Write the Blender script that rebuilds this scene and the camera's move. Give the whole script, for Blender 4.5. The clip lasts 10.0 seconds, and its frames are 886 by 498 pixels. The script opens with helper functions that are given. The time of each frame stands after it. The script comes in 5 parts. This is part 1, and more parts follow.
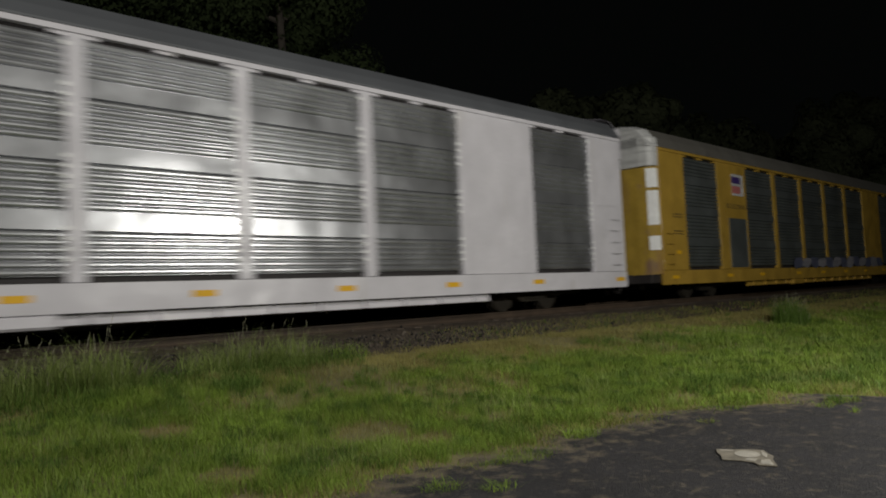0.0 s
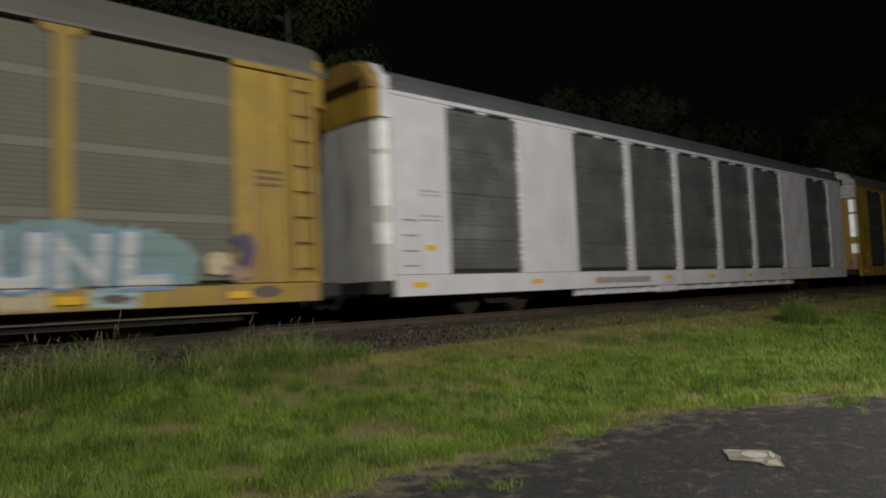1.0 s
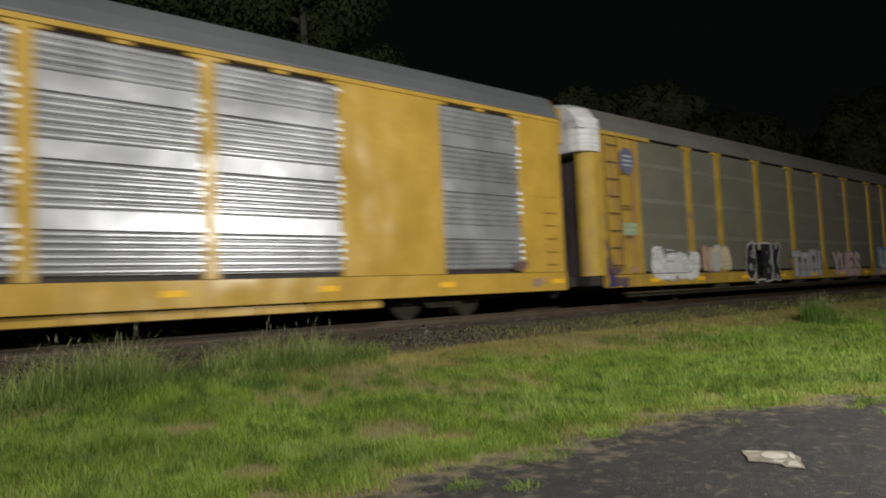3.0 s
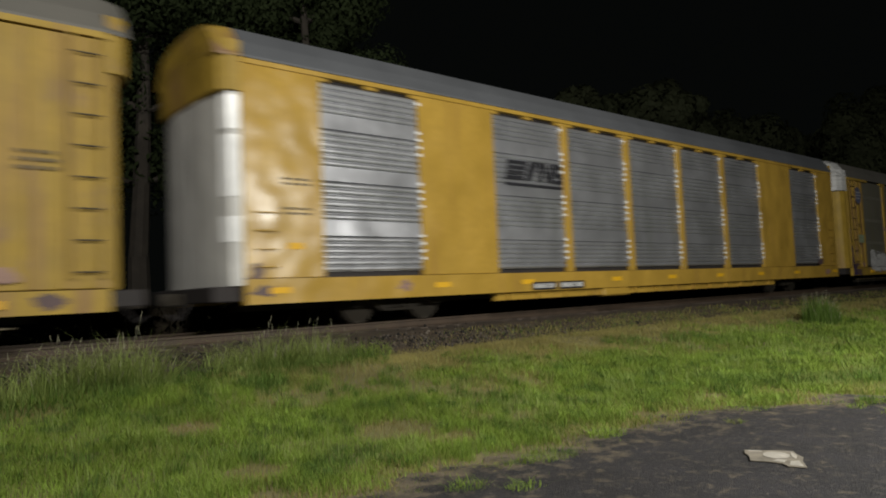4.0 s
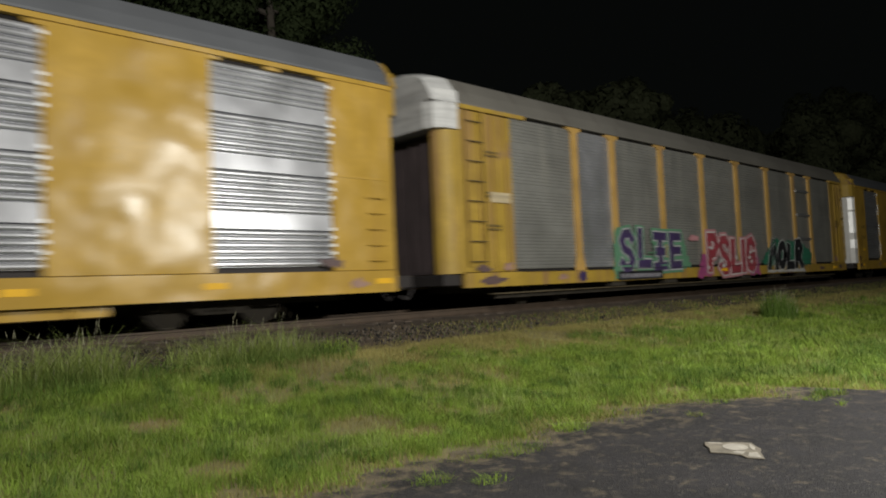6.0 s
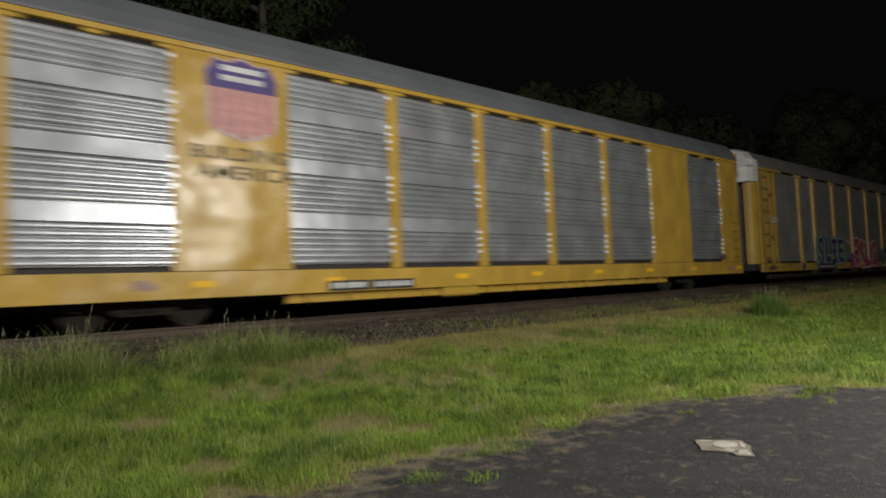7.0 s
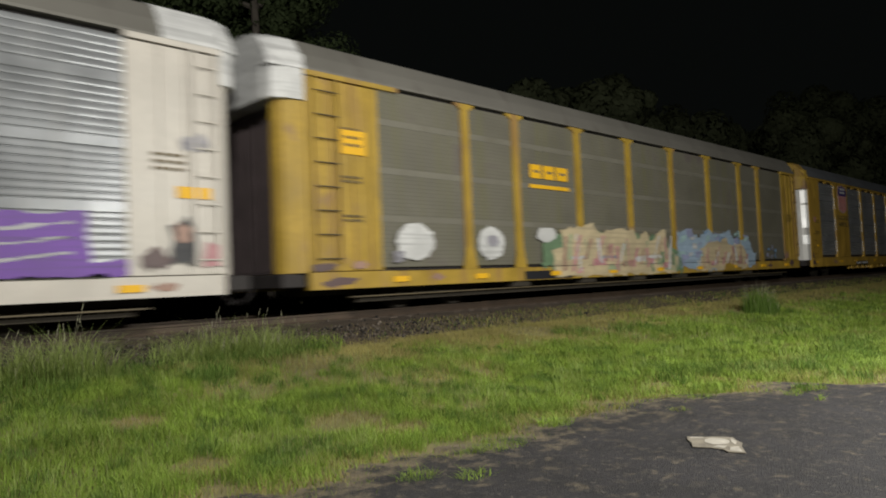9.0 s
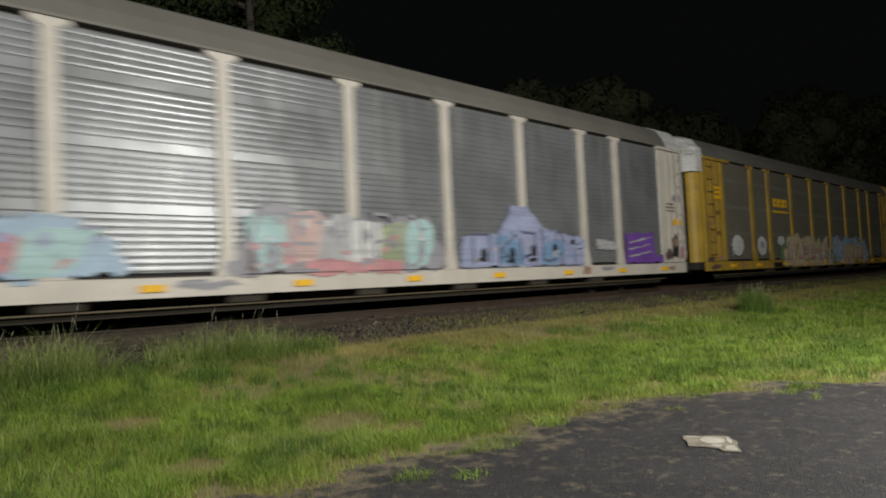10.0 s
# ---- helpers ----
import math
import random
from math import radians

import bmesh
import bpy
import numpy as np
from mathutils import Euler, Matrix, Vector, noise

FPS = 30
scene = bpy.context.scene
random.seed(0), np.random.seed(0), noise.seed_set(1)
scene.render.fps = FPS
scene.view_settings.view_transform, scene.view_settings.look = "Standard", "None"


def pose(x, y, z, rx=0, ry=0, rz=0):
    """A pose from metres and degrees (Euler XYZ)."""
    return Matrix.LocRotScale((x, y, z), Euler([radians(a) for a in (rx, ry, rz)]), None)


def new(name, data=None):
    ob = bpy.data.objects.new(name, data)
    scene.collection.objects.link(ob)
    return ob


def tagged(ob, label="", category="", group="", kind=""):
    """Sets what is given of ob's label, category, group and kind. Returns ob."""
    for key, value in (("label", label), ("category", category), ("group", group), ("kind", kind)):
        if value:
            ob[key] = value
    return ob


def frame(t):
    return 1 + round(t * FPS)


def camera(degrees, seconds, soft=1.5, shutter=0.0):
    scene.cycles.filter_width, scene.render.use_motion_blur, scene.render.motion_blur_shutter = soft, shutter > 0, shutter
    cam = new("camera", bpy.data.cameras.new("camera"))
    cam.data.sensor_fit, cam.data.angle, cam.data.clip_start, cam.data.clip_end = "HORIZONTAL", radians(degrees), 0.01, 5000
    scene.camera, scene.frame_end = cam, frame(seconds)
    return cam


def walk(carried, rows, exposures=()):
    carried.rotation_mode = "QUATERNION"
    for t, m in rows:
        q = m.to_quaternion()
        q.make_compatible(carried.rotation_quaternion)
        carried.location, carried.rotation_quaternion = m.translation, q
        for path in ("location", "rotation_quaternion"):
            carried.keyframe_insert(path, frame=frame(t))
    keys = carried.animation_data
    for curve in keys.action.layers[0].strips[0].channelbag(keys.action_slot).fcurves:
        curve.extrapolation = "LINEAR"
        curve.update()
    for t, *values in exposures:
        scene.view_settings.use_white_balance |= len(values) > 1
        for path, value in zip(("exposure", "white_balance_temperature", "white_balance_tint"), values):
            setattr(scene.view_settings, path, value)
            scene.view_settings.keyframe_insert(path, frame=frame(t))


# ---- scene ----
cam = camera(64.94, 10.0, soft=1.9, shutter=0.4)
EYE = (0.0, 0.0, 1.6)
TURNS = [
    (0.0, -42.54, 3.57, 2.53), (0.5, -42.36, 3.53, 2.42), (1.0, -42.02, 3.50, 2.35), (1.5, -41.69, 3.52, 2.42),
    (2.0, -41.30, 3.54, 2.40), (2.5, -40.93, 3.57, 2.42), (4.0, -40.59, 3.56, 2.56), (4.5, -40.87, 3.59, 2.73),
    (5.0, -41.58, 3.41, 2.75), (5.5, -42.60, 3.21, 2.63), (7.0, -43.95, 2.86, 2.40), (7.5, -44.19, 2.80, 2.45),
    (8.0, -44.30, 2.69, 2.36), (8.5, -44.44, 2.67, 2.36), (9.0, -44.54, 2.65, 2.44), (9.5, -44.69, 2.70, 2.59),
    (10.0, -44.88, 2.64, 2.57)]
walk(cam, [(t, pose(*EYE, 90 + p, r, y)) for t, y, p, r in TURNS],
     exposures=[(0.0, -0.8), (1.0, -0.6), (1.5, -0.2), (2.5, 0.18), (3.8, -0.12), (5.0, 0.02), (5.5, 0.05), (7.0, -0.2), (8.0, 0.0), (9.0, 0.2), (9.5, 0.05), (10.0, 0.06)])

# ---- light: night sky, an unseen lot lamp, and an added fill lamp ----
world = bpy.data.worlds.new("night")
scene.world = world
world.use_nodes = True
world.node_tree.nodes["Background"].inputs[0].default_value = (0.55, 0.65, 0.6, 1)
world.node_tree.nodes["Background"].inputs[1].default_value = 0.0034


def lot_lamp(x, y, z, watts, size):
    data = bpy.data.lights.new("lot_lamp", "POINT")
    data.energy, data.color, data.shadow_soft_size = watts, (1.0, 0.98, 0.90), size
    new("lot_lamp", data).location = (x, y, z)


lot_lamp(11.0, -2.5, 5.2, 4500, 0.2)
# fill lamp, added high behind the viewer to even out lawn and train
lot_lamp(-6.0, -11.0, 14.5, 19500, 0.5)

# ---- plan ----
RAIL = 1.03          # top of rail
CARZ = 0.89          # zero height of the cars' own measures
SIDE = 11.44          # near side of the cars
SPEED = 17.724
PITCH = 28.608
FIRST = -8.725        # left corner of the white car at 0 s
MID = 13.04           # middle of the track


# ---- materials ----
def material(name, base, rough=0.6, metal=0.0, var=0.25, scale=3.0, bump=0.15, fine=60.0, tint=None, spots=None, streak=None, isl=False, detail=6.0, thin=0.0, wave=0.0):
    m = bpy.data.materials.new(name)
    m.use_nodes = True
    n, l = m.node_tree.nodes, m.node_tree.links
    b = n["Principled BSDF"]
    co, oi, shift = n.new("ShaderNodeTexCoord"), n.new("ShaderNodeObjectInfo"), n.new("ShaderNodeVectorMath")
    scat = n.new("ShaderNodeMath")
    scat.operation, scat.inputs[1].default_value = "MULTIPLY", 41.0
    l.new(oi.outputs["Random"], scat.inputs[0])
    l.new(co.outputs["Object"], shift.inputs[0])
    l.new(scat.outputs[0], shift.inputs[1])

    def tex(sc, det=4.0, stretch=None):
        t = n.new("ShaderNodeTexNoise")
        t.inputs["Scale"].default_value, t.inputs["Detail"].default_value = sc, det
        src = shift.outputs["Vector"]
        if stretch:
            mp = n.new("ShaderNodeMapping")
            mp.inputs["Scale"].default_value = stretch
            l.new(src, mp.inputs["Vector"])
            src = mp.outputs["Vector"]
        l.new(src, t.inputs["Vector"])
        return t

    def ramp(a, z, src):
        r = n.new("ShaderNodeMapRange")
        r.inputs["From Min"].default_value, r.inputs["From Max"].default_value = a, z
        l.new(src, r.inputs["Value"])
        return r.outputs["Result"]

    def mix(f, a, c, kind="MIX"):
        x = n.new("ShaderNodeMix")
        x.data_type, x.blend_type = "RGBA", kind
        for s, v in (("Factor", f), ("A", a), ("B", c)):
            sock = [i for i in x.inputs if i.name == s and (i.type == ("VALUE" if s == "Factor" else "RGBA"))][0]
            if isinstance(v, (int, float)):
                sock.default_value = v
            elif isinstance(v, tuple):
                sock.default_value = (*v, 1)
            else:
                l.new(v, sock)
        return [o for o in x.outputs if o.type == "RGBA"][0]

    big, small = tex(scale, detail), tex(fine, 3.0)
    dark = tuple(c * (1 - var) for c in base)
    lite = tuple(min(1, c * (1 + var)) for c in base)
    col = mix(ramp(0.3, 0.7, big.outputs["Fac"]), dark, lite)
    col = mix(ramp(0.35, 0.65, small.outputs["Fac"]), col, mix(0.5, col, dark))
    if tint:
        col = mix(ramp(tint[1], tint[1] + 0.12, tex(tint[2], 5.0).outputs["Fac"]), col, tint[0])
    if streak:
        col = mix(ramp(streak[1], streak[1] + 0.2, tex(1.0, 5.0, streak[2]).outputs["Fac"]), col, streak[0])
    if spots:
        col = mix(ramp(spots[1], spots[1] + 0.06, tex(spots[2], 6.0).outputs["Fac"]), col, spots[0])
    if isl:
        g = n.new("ShaderNodeNewGeometry")
        r = n.new("ShaderNodeHueSaturation")
        l.new(ramp(*(isl if isinstance(isl, tuple) else (-1.0, 0.6)), g.outputs["Random Per Island"]), r.inputs["Value"])
        l.new(col, r.inputs["Color"])
        col = r.outputs["Color"]
    l.new(col, b.inputs["Base Color"])
    l.new(ramp(0.0, 1.0, big.outputs["Fac"]), (rr := n.new("ShaderNodeMapRange")).inputs["Value"])
    rr.inputs["To Min"].default_value, rr.inputs["To Max"].default_value = max(0.05, rough - 0.12), min(1, rough + 0.12)
    l.new(rr.outputs["Result"], b.inputs["Roughness"])
    b.inputs["Metallic"].default_value = metal
    if thin:
        b.inputs["Specular IOR Level"].default_value = 0.2
        tr, mx = n.new("ShaderNodeBsdfTranslucent"), n.new("ShaderNodeMixShader")
        l.new(col, tr.inputs["Color"])
        mx.inputs["Fac"].default_value = thin
        l.new(b.outputs["BSDF"], mx.inputs[1])
        l.new(tr.outputs["BSDF"], mx.inputs[2])
        l.new(mx.outputs["Shader"], n["Material Output"].inputs["Surface"])
    if wave:
        wv, bw = tex(1.2, 1.0), n.new("ShaderNodeBump")
        bw.inputs["Strength"].default_value, bw.inputs["Distance"].default_value = wave, 0.14
        l.new(wv.outputs["Fac"], bw.inputs["Height"])
        l.new(bw.outputs["Normal"], b.inputs["Normal"])
    if bump:
        bp = n.new("ShaderNodeBump")
        bp.inputs["Strength"].default_value, bp.inputs["Distance"].default_value = bump, 0.02
        l.new(small.outputs["Fac"], bp.inputs["Height"])
        if wave:
            l.new(bw.outputs["Normal"], bp.inputs["Normal"])
        l.new(bp.outputs["Normal"], b.inputs["Normal"])
    return m


WHITE = material("white_paint", (0.62, 0.60, 0.64), 0.32, 0.0, 0.08, 1.3, 0.05, 9.0, streak=((0.5, 0.48, 0.45), 0.62, (3.0, 1.0, 0.25)), wave=0.6)
CREAM = material("cream_paint", (0.48, 0.445, 0.40), 0.45, 0.0, 0.12, 1.3, 0.05, 9.0, streak=((0.36, 0.28, 0.2), 0.6, (4.0, 1.0, 0.3)))
YELLOW = material("yellow_paint", (0.42, 0.262, 0.045), 0.32, 0.0, 0.15, 1.1, 0.06, 8.0, streak=((0.30, 0.17, 0.05), 0.6, (5.0, 1.0, 0.3)), wave=0.6)
OLDYELLOW = material("old_yellow_paint", (0.345, 0.225, 0.03), 0.6, 0.0, 0.22, 1.4, 0.08, 10.0, streak=((0.23, 0.13, 0.06), 0.50, (3.2, 1.0, 0.22)), tint=((0.20, 0.12, 0.085), 0.62, 1.1), wave=0.4)
FADED = material("faded_orange_paint", (0.44, 0.27, 0.08), 0.5, 0.0, 0.2, 1.4, 0.06, 10.0, streak=((0.30, 0.17, 0.09), 0.56, (6.0, 1.0, 0.4)))
GLINT = material("bare_bright_steel", (0.62, 0.62, 0.64), 0.34, 0.85, 0.1, 3.0, 0.04, 9.0)
SIGNYELLOW = material("reflector_yellow", (0.72, 0.40, 0.01), 0.62, 0.0, 0.1, 6.0, 0.02)
GALV = material("galvanised_steel", (0.48, 0.485, 0.515), 0.38, 0.72, 0.16, 1.2, 0.05, 7.0, streak=((0.36, 0.37, 0.37), 0.58, (1.5, 1.0, 0.3)), wave=0.25)
CLEANGALV = material("bright_galvanised_steel", (0.57, 0.575, 0.60), 0.33, 0.87, 0.14, 1.2, 0.05, 7.0, streak=((0.44, 0.45, 0.46), 0.58, (1.5, 1.0, 0.3)), wave=0.25)
DULL = material("dull_weathered_steel", (0.132, 0.124, 0.098), 0.7, 0.12, 0.14, 0.8, 0.06, 12.0, streak=((0.128, 0.122, 0.072), 0.50, (5.0, 1.0, 0.22)), tint=((0.112, 0.096, 0.088), 0.60, 0.8))
LITBAND = material("cleaner_weathered_steel", (0.165, 0.156, 0.126), 0.62, 0.15, 0.12, 0.8, 0.05, 12.0, streak=((0.14, 0.13, 0.10), 0.52, (4.0, 1.0, 0.5)))
OLDGALV = material("aged_galvanised_steel", (0.235, 0.233, 0.218), 0.42, 0.36, 0.16, 0.9, 0.05, 9.0, streak=((0.30, 0.29, 0.26), 0.55, (3.0, 1.0, 0.3)))
BLUEGALV = material("blue_grey_galvanised_steel", (0.235, 0.243, 0.255), 0.38, 0.5, 0.16, 0.9, 0.05, 9.0, streak=((0.31, 0.31, 0.31), 0.56, (3.0, 1.0, 0.3)), wave=0.2)
DARKPANEL = material("dark_steel_sheet", (0.20, 0.22, 0.22), 0.45, 0.7, 0.2, 1.0, 0.05, 9.0)
ROOFDARK = material("dark_grey_roof", (0.10, 0.105, 0.115), 0.55, 0.0, 0.15, 0.7, 0.05, 20.0)
ROOFGREY = material("light_grey_roof", (0.138, 0.131, 0.116), 0.6, 0.1, 0.12, 0.5, 0.06, 20.0, streak=((0.10, 0.09, 0.08), 0.58, (2.0, 0.5, 1.0)))
# sooty fittings, and also the black painted into shaded gaps and interiors
SOOTSHADE = material("sooty_black_steel", (0.022, 0.018, 0.018), 0.75, 0.0, 0.3, 2.0, 0.1, 30.0)
UNDER = material("rusty_underframe", (0.032, 0.026, 0.018), 0.9, 0.0, 0.3, 2.0, 0.12, 30.0)
RUST = material("rusty_brown_steel", (0.05, 0.038, 0.023), 0.7, 0.0, 0.3, 2.5, 0.12, 25.0)
FLANGE = material("dusty_flange", (0.10, 0.078, 0.044), 0.7, 0.0, 0.3, 2.0, 0.05, 20.0)
RAILSTEEL = material("rail_steel", (0.06, 0.04, 0.026), 0.7, 0.0, 0.25, 3.0, 0.08, 40.0)
TIEWOOD = material("creosoted_wood", (0.10, 0.075, 0.058), 0.85, 0.0, 0.3, 2.5, 0.3, 30.0)
STONE = material("ballast_stone", (0.25, 0.205, 0.16), 0.85, 0.0, 0.3, 3.0, 0.3, 60.0, isl=(.25, 1.55))
ASPHALT = material("worn_asphalt", (0.025, 0.023, 0.026), 0.85, 0.0, 0.4, 2.2, 1.0, 75.0,
                   tint=((0.045, 0.039, 0.035), 0.55, 6.5), spots=((0.075, 0.066, 0.058), 0.61, 26.0))


def add_edge_dirt(m, rgb):
    """Dirt that drifts in over the edge of the asphalt, broken up by noise."""
    n, l = m.node_tree.nodes, m.node_tree.links
    b = n["Principled BSDF"]
    src = b.inputs["Base Color"].links[0].from_socket
    at, co, t1, add, mr, mx = (n.new("ShaderNode" + q) for q in ("Attribute", "TexCoord", "TexNoise", "Math", "MapRange", "Mix"))
    at.attribute_name = "dirt"
    t1.inputs["Scale"].default_value, t1.inputs["Detail"].default_value = 4.6, 9.0
    t1.inputs["Roughness"].default_value = 0.68
    l.new(co.outputs["Object"], t1.inputs["Vector"])
    add.operation = "MULTIPLY_ADD"
    l.new(at.outputs["Fac"], add.inputs[0])
    add.inputs[1].default_value = 0.36
    l.new(t1.outputs["Fac"], add.inputs[2])
    mr.inputs["From Min"].default_value, mr.inputs["From Max"].default_value = 0.57, 0.76
    l.new(add.outputs[0], mr.inputs["Value"])
    mx.data_type = "RGBA"
    l.new(mr.outputs["Result"], mx.inputs[0])
    l.new(src, mx.inputs[6])
    mx.inputs[7].default_value = (*rgb, 1)
    l.new(mx.outputs[2], b.inputs["Base Color"])


add_edge_dirt(ASPHALT, (0.17, 0.138, 0.092))
SOIL = material("grassy_soil", (0.16, 0.145, 0.06), 0.95, 0.0, 0.4, 1.1, 0.6, 30.0, tint=((0.2, 0.165, 0.085), 0.52, 1.3))
BALLASTBED = material("dusty_ballast_bed", (0.06, 0.042, 0.026), 0.95, 0.0, 0.35, 1.5, 0.8, 22.0)
GRASS = material("grass_blades", (0.30, 0.425, 0.072), 0.6, 0.0, 0.35, 0.7, 0.0, 4.0, tint=((0.31, 0.33, 0.08), 0.60, 0.5), spots=((0.14, 0.23, 0.045), 0.56, 2.0), isl=True, thin=0.4)
GRASSDARK = material("deep_green_blades", (0.155, 0.255, 0.05), 0.6, 0.0, 0.3, 0.7, 0.0, 4.0, isl=True, thin=0.4)
DRY = material("dry_grass", (0.37, 0.33, 0.12), 0.75, 0.0, 0.3, 1.0, 0.0, 4.0, isl=True, thin=0.4)
WEED = material("tall_weed", (0.37, 0.46, 0.14), 0.65, 0.0, 0.25, 1.0, 0.0, 4.0, isl=True, thin=0.4)
SEED = material("seed_heads", (0.24, 0.23, 0.15), 0.8, 0.0, 0.2, 1.0, 0.0, 4.0)
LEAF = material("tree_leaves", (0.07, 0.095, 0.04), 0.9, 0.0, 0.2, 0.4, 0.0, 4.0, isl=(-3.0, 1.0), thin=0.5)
# far trees look brighter and hazier through this lightened leaf colour
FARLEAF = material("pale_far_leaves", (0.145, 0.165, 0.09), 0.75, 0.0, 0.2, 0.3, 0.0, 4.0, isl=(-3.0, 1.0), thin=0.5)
# nearly black, so the far side seen under the cars reads as unlit
BLACKOUT = material("dark_dead_brush", (0.03, 0.024, 0.016), 0.95, 0.0, 0.3, 0.6, 0.0, 4.0, thin=0.2)
BARK = material("bark", (0.06, 0.05, 0.04), 0.9, 0.0, 0.3, 2.0, 0.6, 18.0)
GRIT = material("pale_grit", (0.15, 0.13, 0.105), 0.9, 0.0, 0.3, 4.0, 0.1, 30.0, isl=True)
PAPER = material("dirty_white_sheet", (0.42, 0.39, 0.34), 0.8, 0.0, 0.25, 9.0, 0.3, 40.0)
PAPERDIM = material("stained_sheet", (0.22, 0.195, 0.155), 0.85, 0.0, 0.35, 8.0, 0.3, 40.0)


def paint(name, rgb, rough=0.55):
    """Sprayed paint on flat patches; darker level streaks colour in rib shading."""
    rgb = tuple(c * .85 for c in rgb)
    return material(name, rgb, rough, 0.0, 0.18, 2.2, 0.05, 14.0, streak=(tuple(c * .62 + .02 for c in rgb), 0.5, (0.25, 1.0, 11.0)))


DOORSILVER = material("dirty_white_door", (0.52, 0.51, 0.49), 0.5, 0.1, 0.15, 1.5, 0.05, 6.0, streak=((0.24, 0.23, 0.22), 0.55, (5.0, 2.0, 0.35)))
DOORDIRT = material("purple_brown_door_dirt", (0.065, 0.048, 0.05), 0.8, 0.0, 0.35, 1.6, 0.1, 20.0)
BRIGHTWHITE = material("reflective_white_tape", (0.86, 0.86, 0.86), 0.25, 0.0, 0.08, 4.0, 0.0)
P_TAN = paint("spray_faded_brown", (0.36, 0.22, 0.17))
P_WHITE = paint("spray_white", (0.62, 0.62, 0.62))
P_BLACK = paint("spray_black", (0.015, 0.015, 0.02))
P_PURPLE = paint("spray_purple", (0.055, 0.035, 0.11))
P_VIOLET = paint("spray_violet", (0.17, 0.07, 0.36))
P_GREEN = paint("spray_green", (0.12, 0.28, 0.17))
P_DKGREEN = paint("spray_dark_green", (0.03, 0.19, 0.11))
P_RED = paint("spray_red", (0.34, 0.05, 0.07))
P_PINK = paint("spray_pink", (0.52, 0.25, 0.27))
P_PALEPINK = paint("spray_pale_pink", (0.56, 0.40, 0.38))
P_SKY = paint("spray_sky", (0.34, 0.45, 0.58))
P_STAIN = paint("purple_brown_grime", (0.12, 0.075, 0.075))
P_TEAL = paint("spray_teal", (0.19, 0.30, 0.31))
P_SAGE = paint("spray_sage", (0.15, 0.24, 0.14))
P_MAGENTA = paint("spray_magenta", (0.36, 0.07, 0.20))
P_CREAM = paint("spray_cream", (0.58, 0.48, 0.31))
P_BLUE = paint("spray_blue", (0.18, 0.30, 0.48))
P_LILAC = paint("spray_lilac", (0.33, 0.36, 0.54))
P_AQUA = paint("spray_aqua", (0.38, 0.55, 0.56))
P_MOSS = paint("spray_moss", (0.34, 0.40, 0.25))
P_SLATE = paint("emblem_slate", (0.11, 0.12, 0.19))
P_SILVER = paint("spray_silver", (0.42, 0.42, 0.44))
P_GREY = paint("spray_grey", (0.30, 0.29, 0.33))
NAVY = paint("logo_navy", (0.07, 0.04, 0.20))
LOGORED = paint("logo_faded_red", (0.55, 0.18, 0.17))
LETTER = paint("stencil_brown", (0.13, 0.09, 0.03))
PALEMARK = paint("pale_stencil", (0.42, 0.42, 0.42))


# ---- mesh helpers ----
def part(name, bm, mat, parent=None, label="", place=None):
    me = bpy.data.meshes.new(name)
    bm.to_mesh(me)
    bm.free()
    return part_mesh(name, me, mat, parent, label, place)


def part_mesh(name, me, mat, parent=None, label="", place=None):
    if not me.materials:
        me.materials.append(mat)
    ob = new(name, me)
    if parent:
        ob.parent = parent
    if place is not None:
        ob.matrix_basis = place
    if label:
        ob["label"] = label
    return ob


def box(bm, x0, x1, y0, y1, z0, z1, bevel=0.0):
    r = bmesh.ops.create_cube(bm, size=1.0)
    for v in r["verts"]:
        v.co = Vector((x0 + (v.co.x + .5) * (x1 - x0), y0 + (v.co.y + .5) * (y1 - y0), z0 + (v.co.z + .5) * (z1 - z0)))
    if bevel:
        es = list({e for v in r["verts"] for e in v.link_edges})
        bmesh.ops.bevel(bm, geom=es, offset=bevel, segments=1, affect="EDGES")
    return bm


def boxed(*a, bevel=0.0):
    return box(bmesh.new(), *a, bevel=bevel)


def prism(profile, x0, x1, axis="x"):
    """A closed profile of (u, v) drawn out along an axis."""
    bm = bmesh.new()

    def co(s, u, v):
        return {"x": (s, u, v), "y": (u, s, v), "z": (u, v, s)}[axis]
    a = [bm.verts.new(co(x0, *p)) for p in profile]
    b = [bm.verts.new(co(x1, *p)) for p in profile]
    k = len(profile)
    for i in range(k):
        bm.faces.new((a[i], a[(i + 1) % k], b[(i + 1) % k], b[i]))
    bm.faces.new(a)
    bm.faces.new(b[::-1])
    bmesh.ops.recalc_face_normals(bm, faces=bm.faces)
    return bm


def tube(bm, a, b, r, r2=None, seg=8):
    a, b = Vector(a), Vector(b)
    q = (b - a).to_track_quat("Z", "Y").to_matrix().to_4x4()
    bmesh.ops.create_cone(bm, cap_ends=True, segments=seg, radius1=r, radius2=r if r2 is None else r2, depth=(b - a).length,
                          matrix=Matrix.Translation((a + b) / 2) @ q)
    return bm


def raw_mesh(name, verts, faces):
    """verts n x 3, faces m x k, as arrays."""
    me = bpy.data.meshes.new(name)
    verts, faces = np.asarray(verts, np.float32), np.asarray(faces, np.int32)
    me.vertices.add(len(verts))
    me.vertices.foreach_set("co", verts.ravel())
    me.loops.add(faces.size)
    me.loops.foreach_set("vertex_index", faces.ravel())
    me.polygons.add(len(faces))
    me.polygons.foreach_set("loop_start", np.arange(0, faces.size, faces.shape[1], dtype=np.int32))
    me.update(calc_edges=True)
    return me


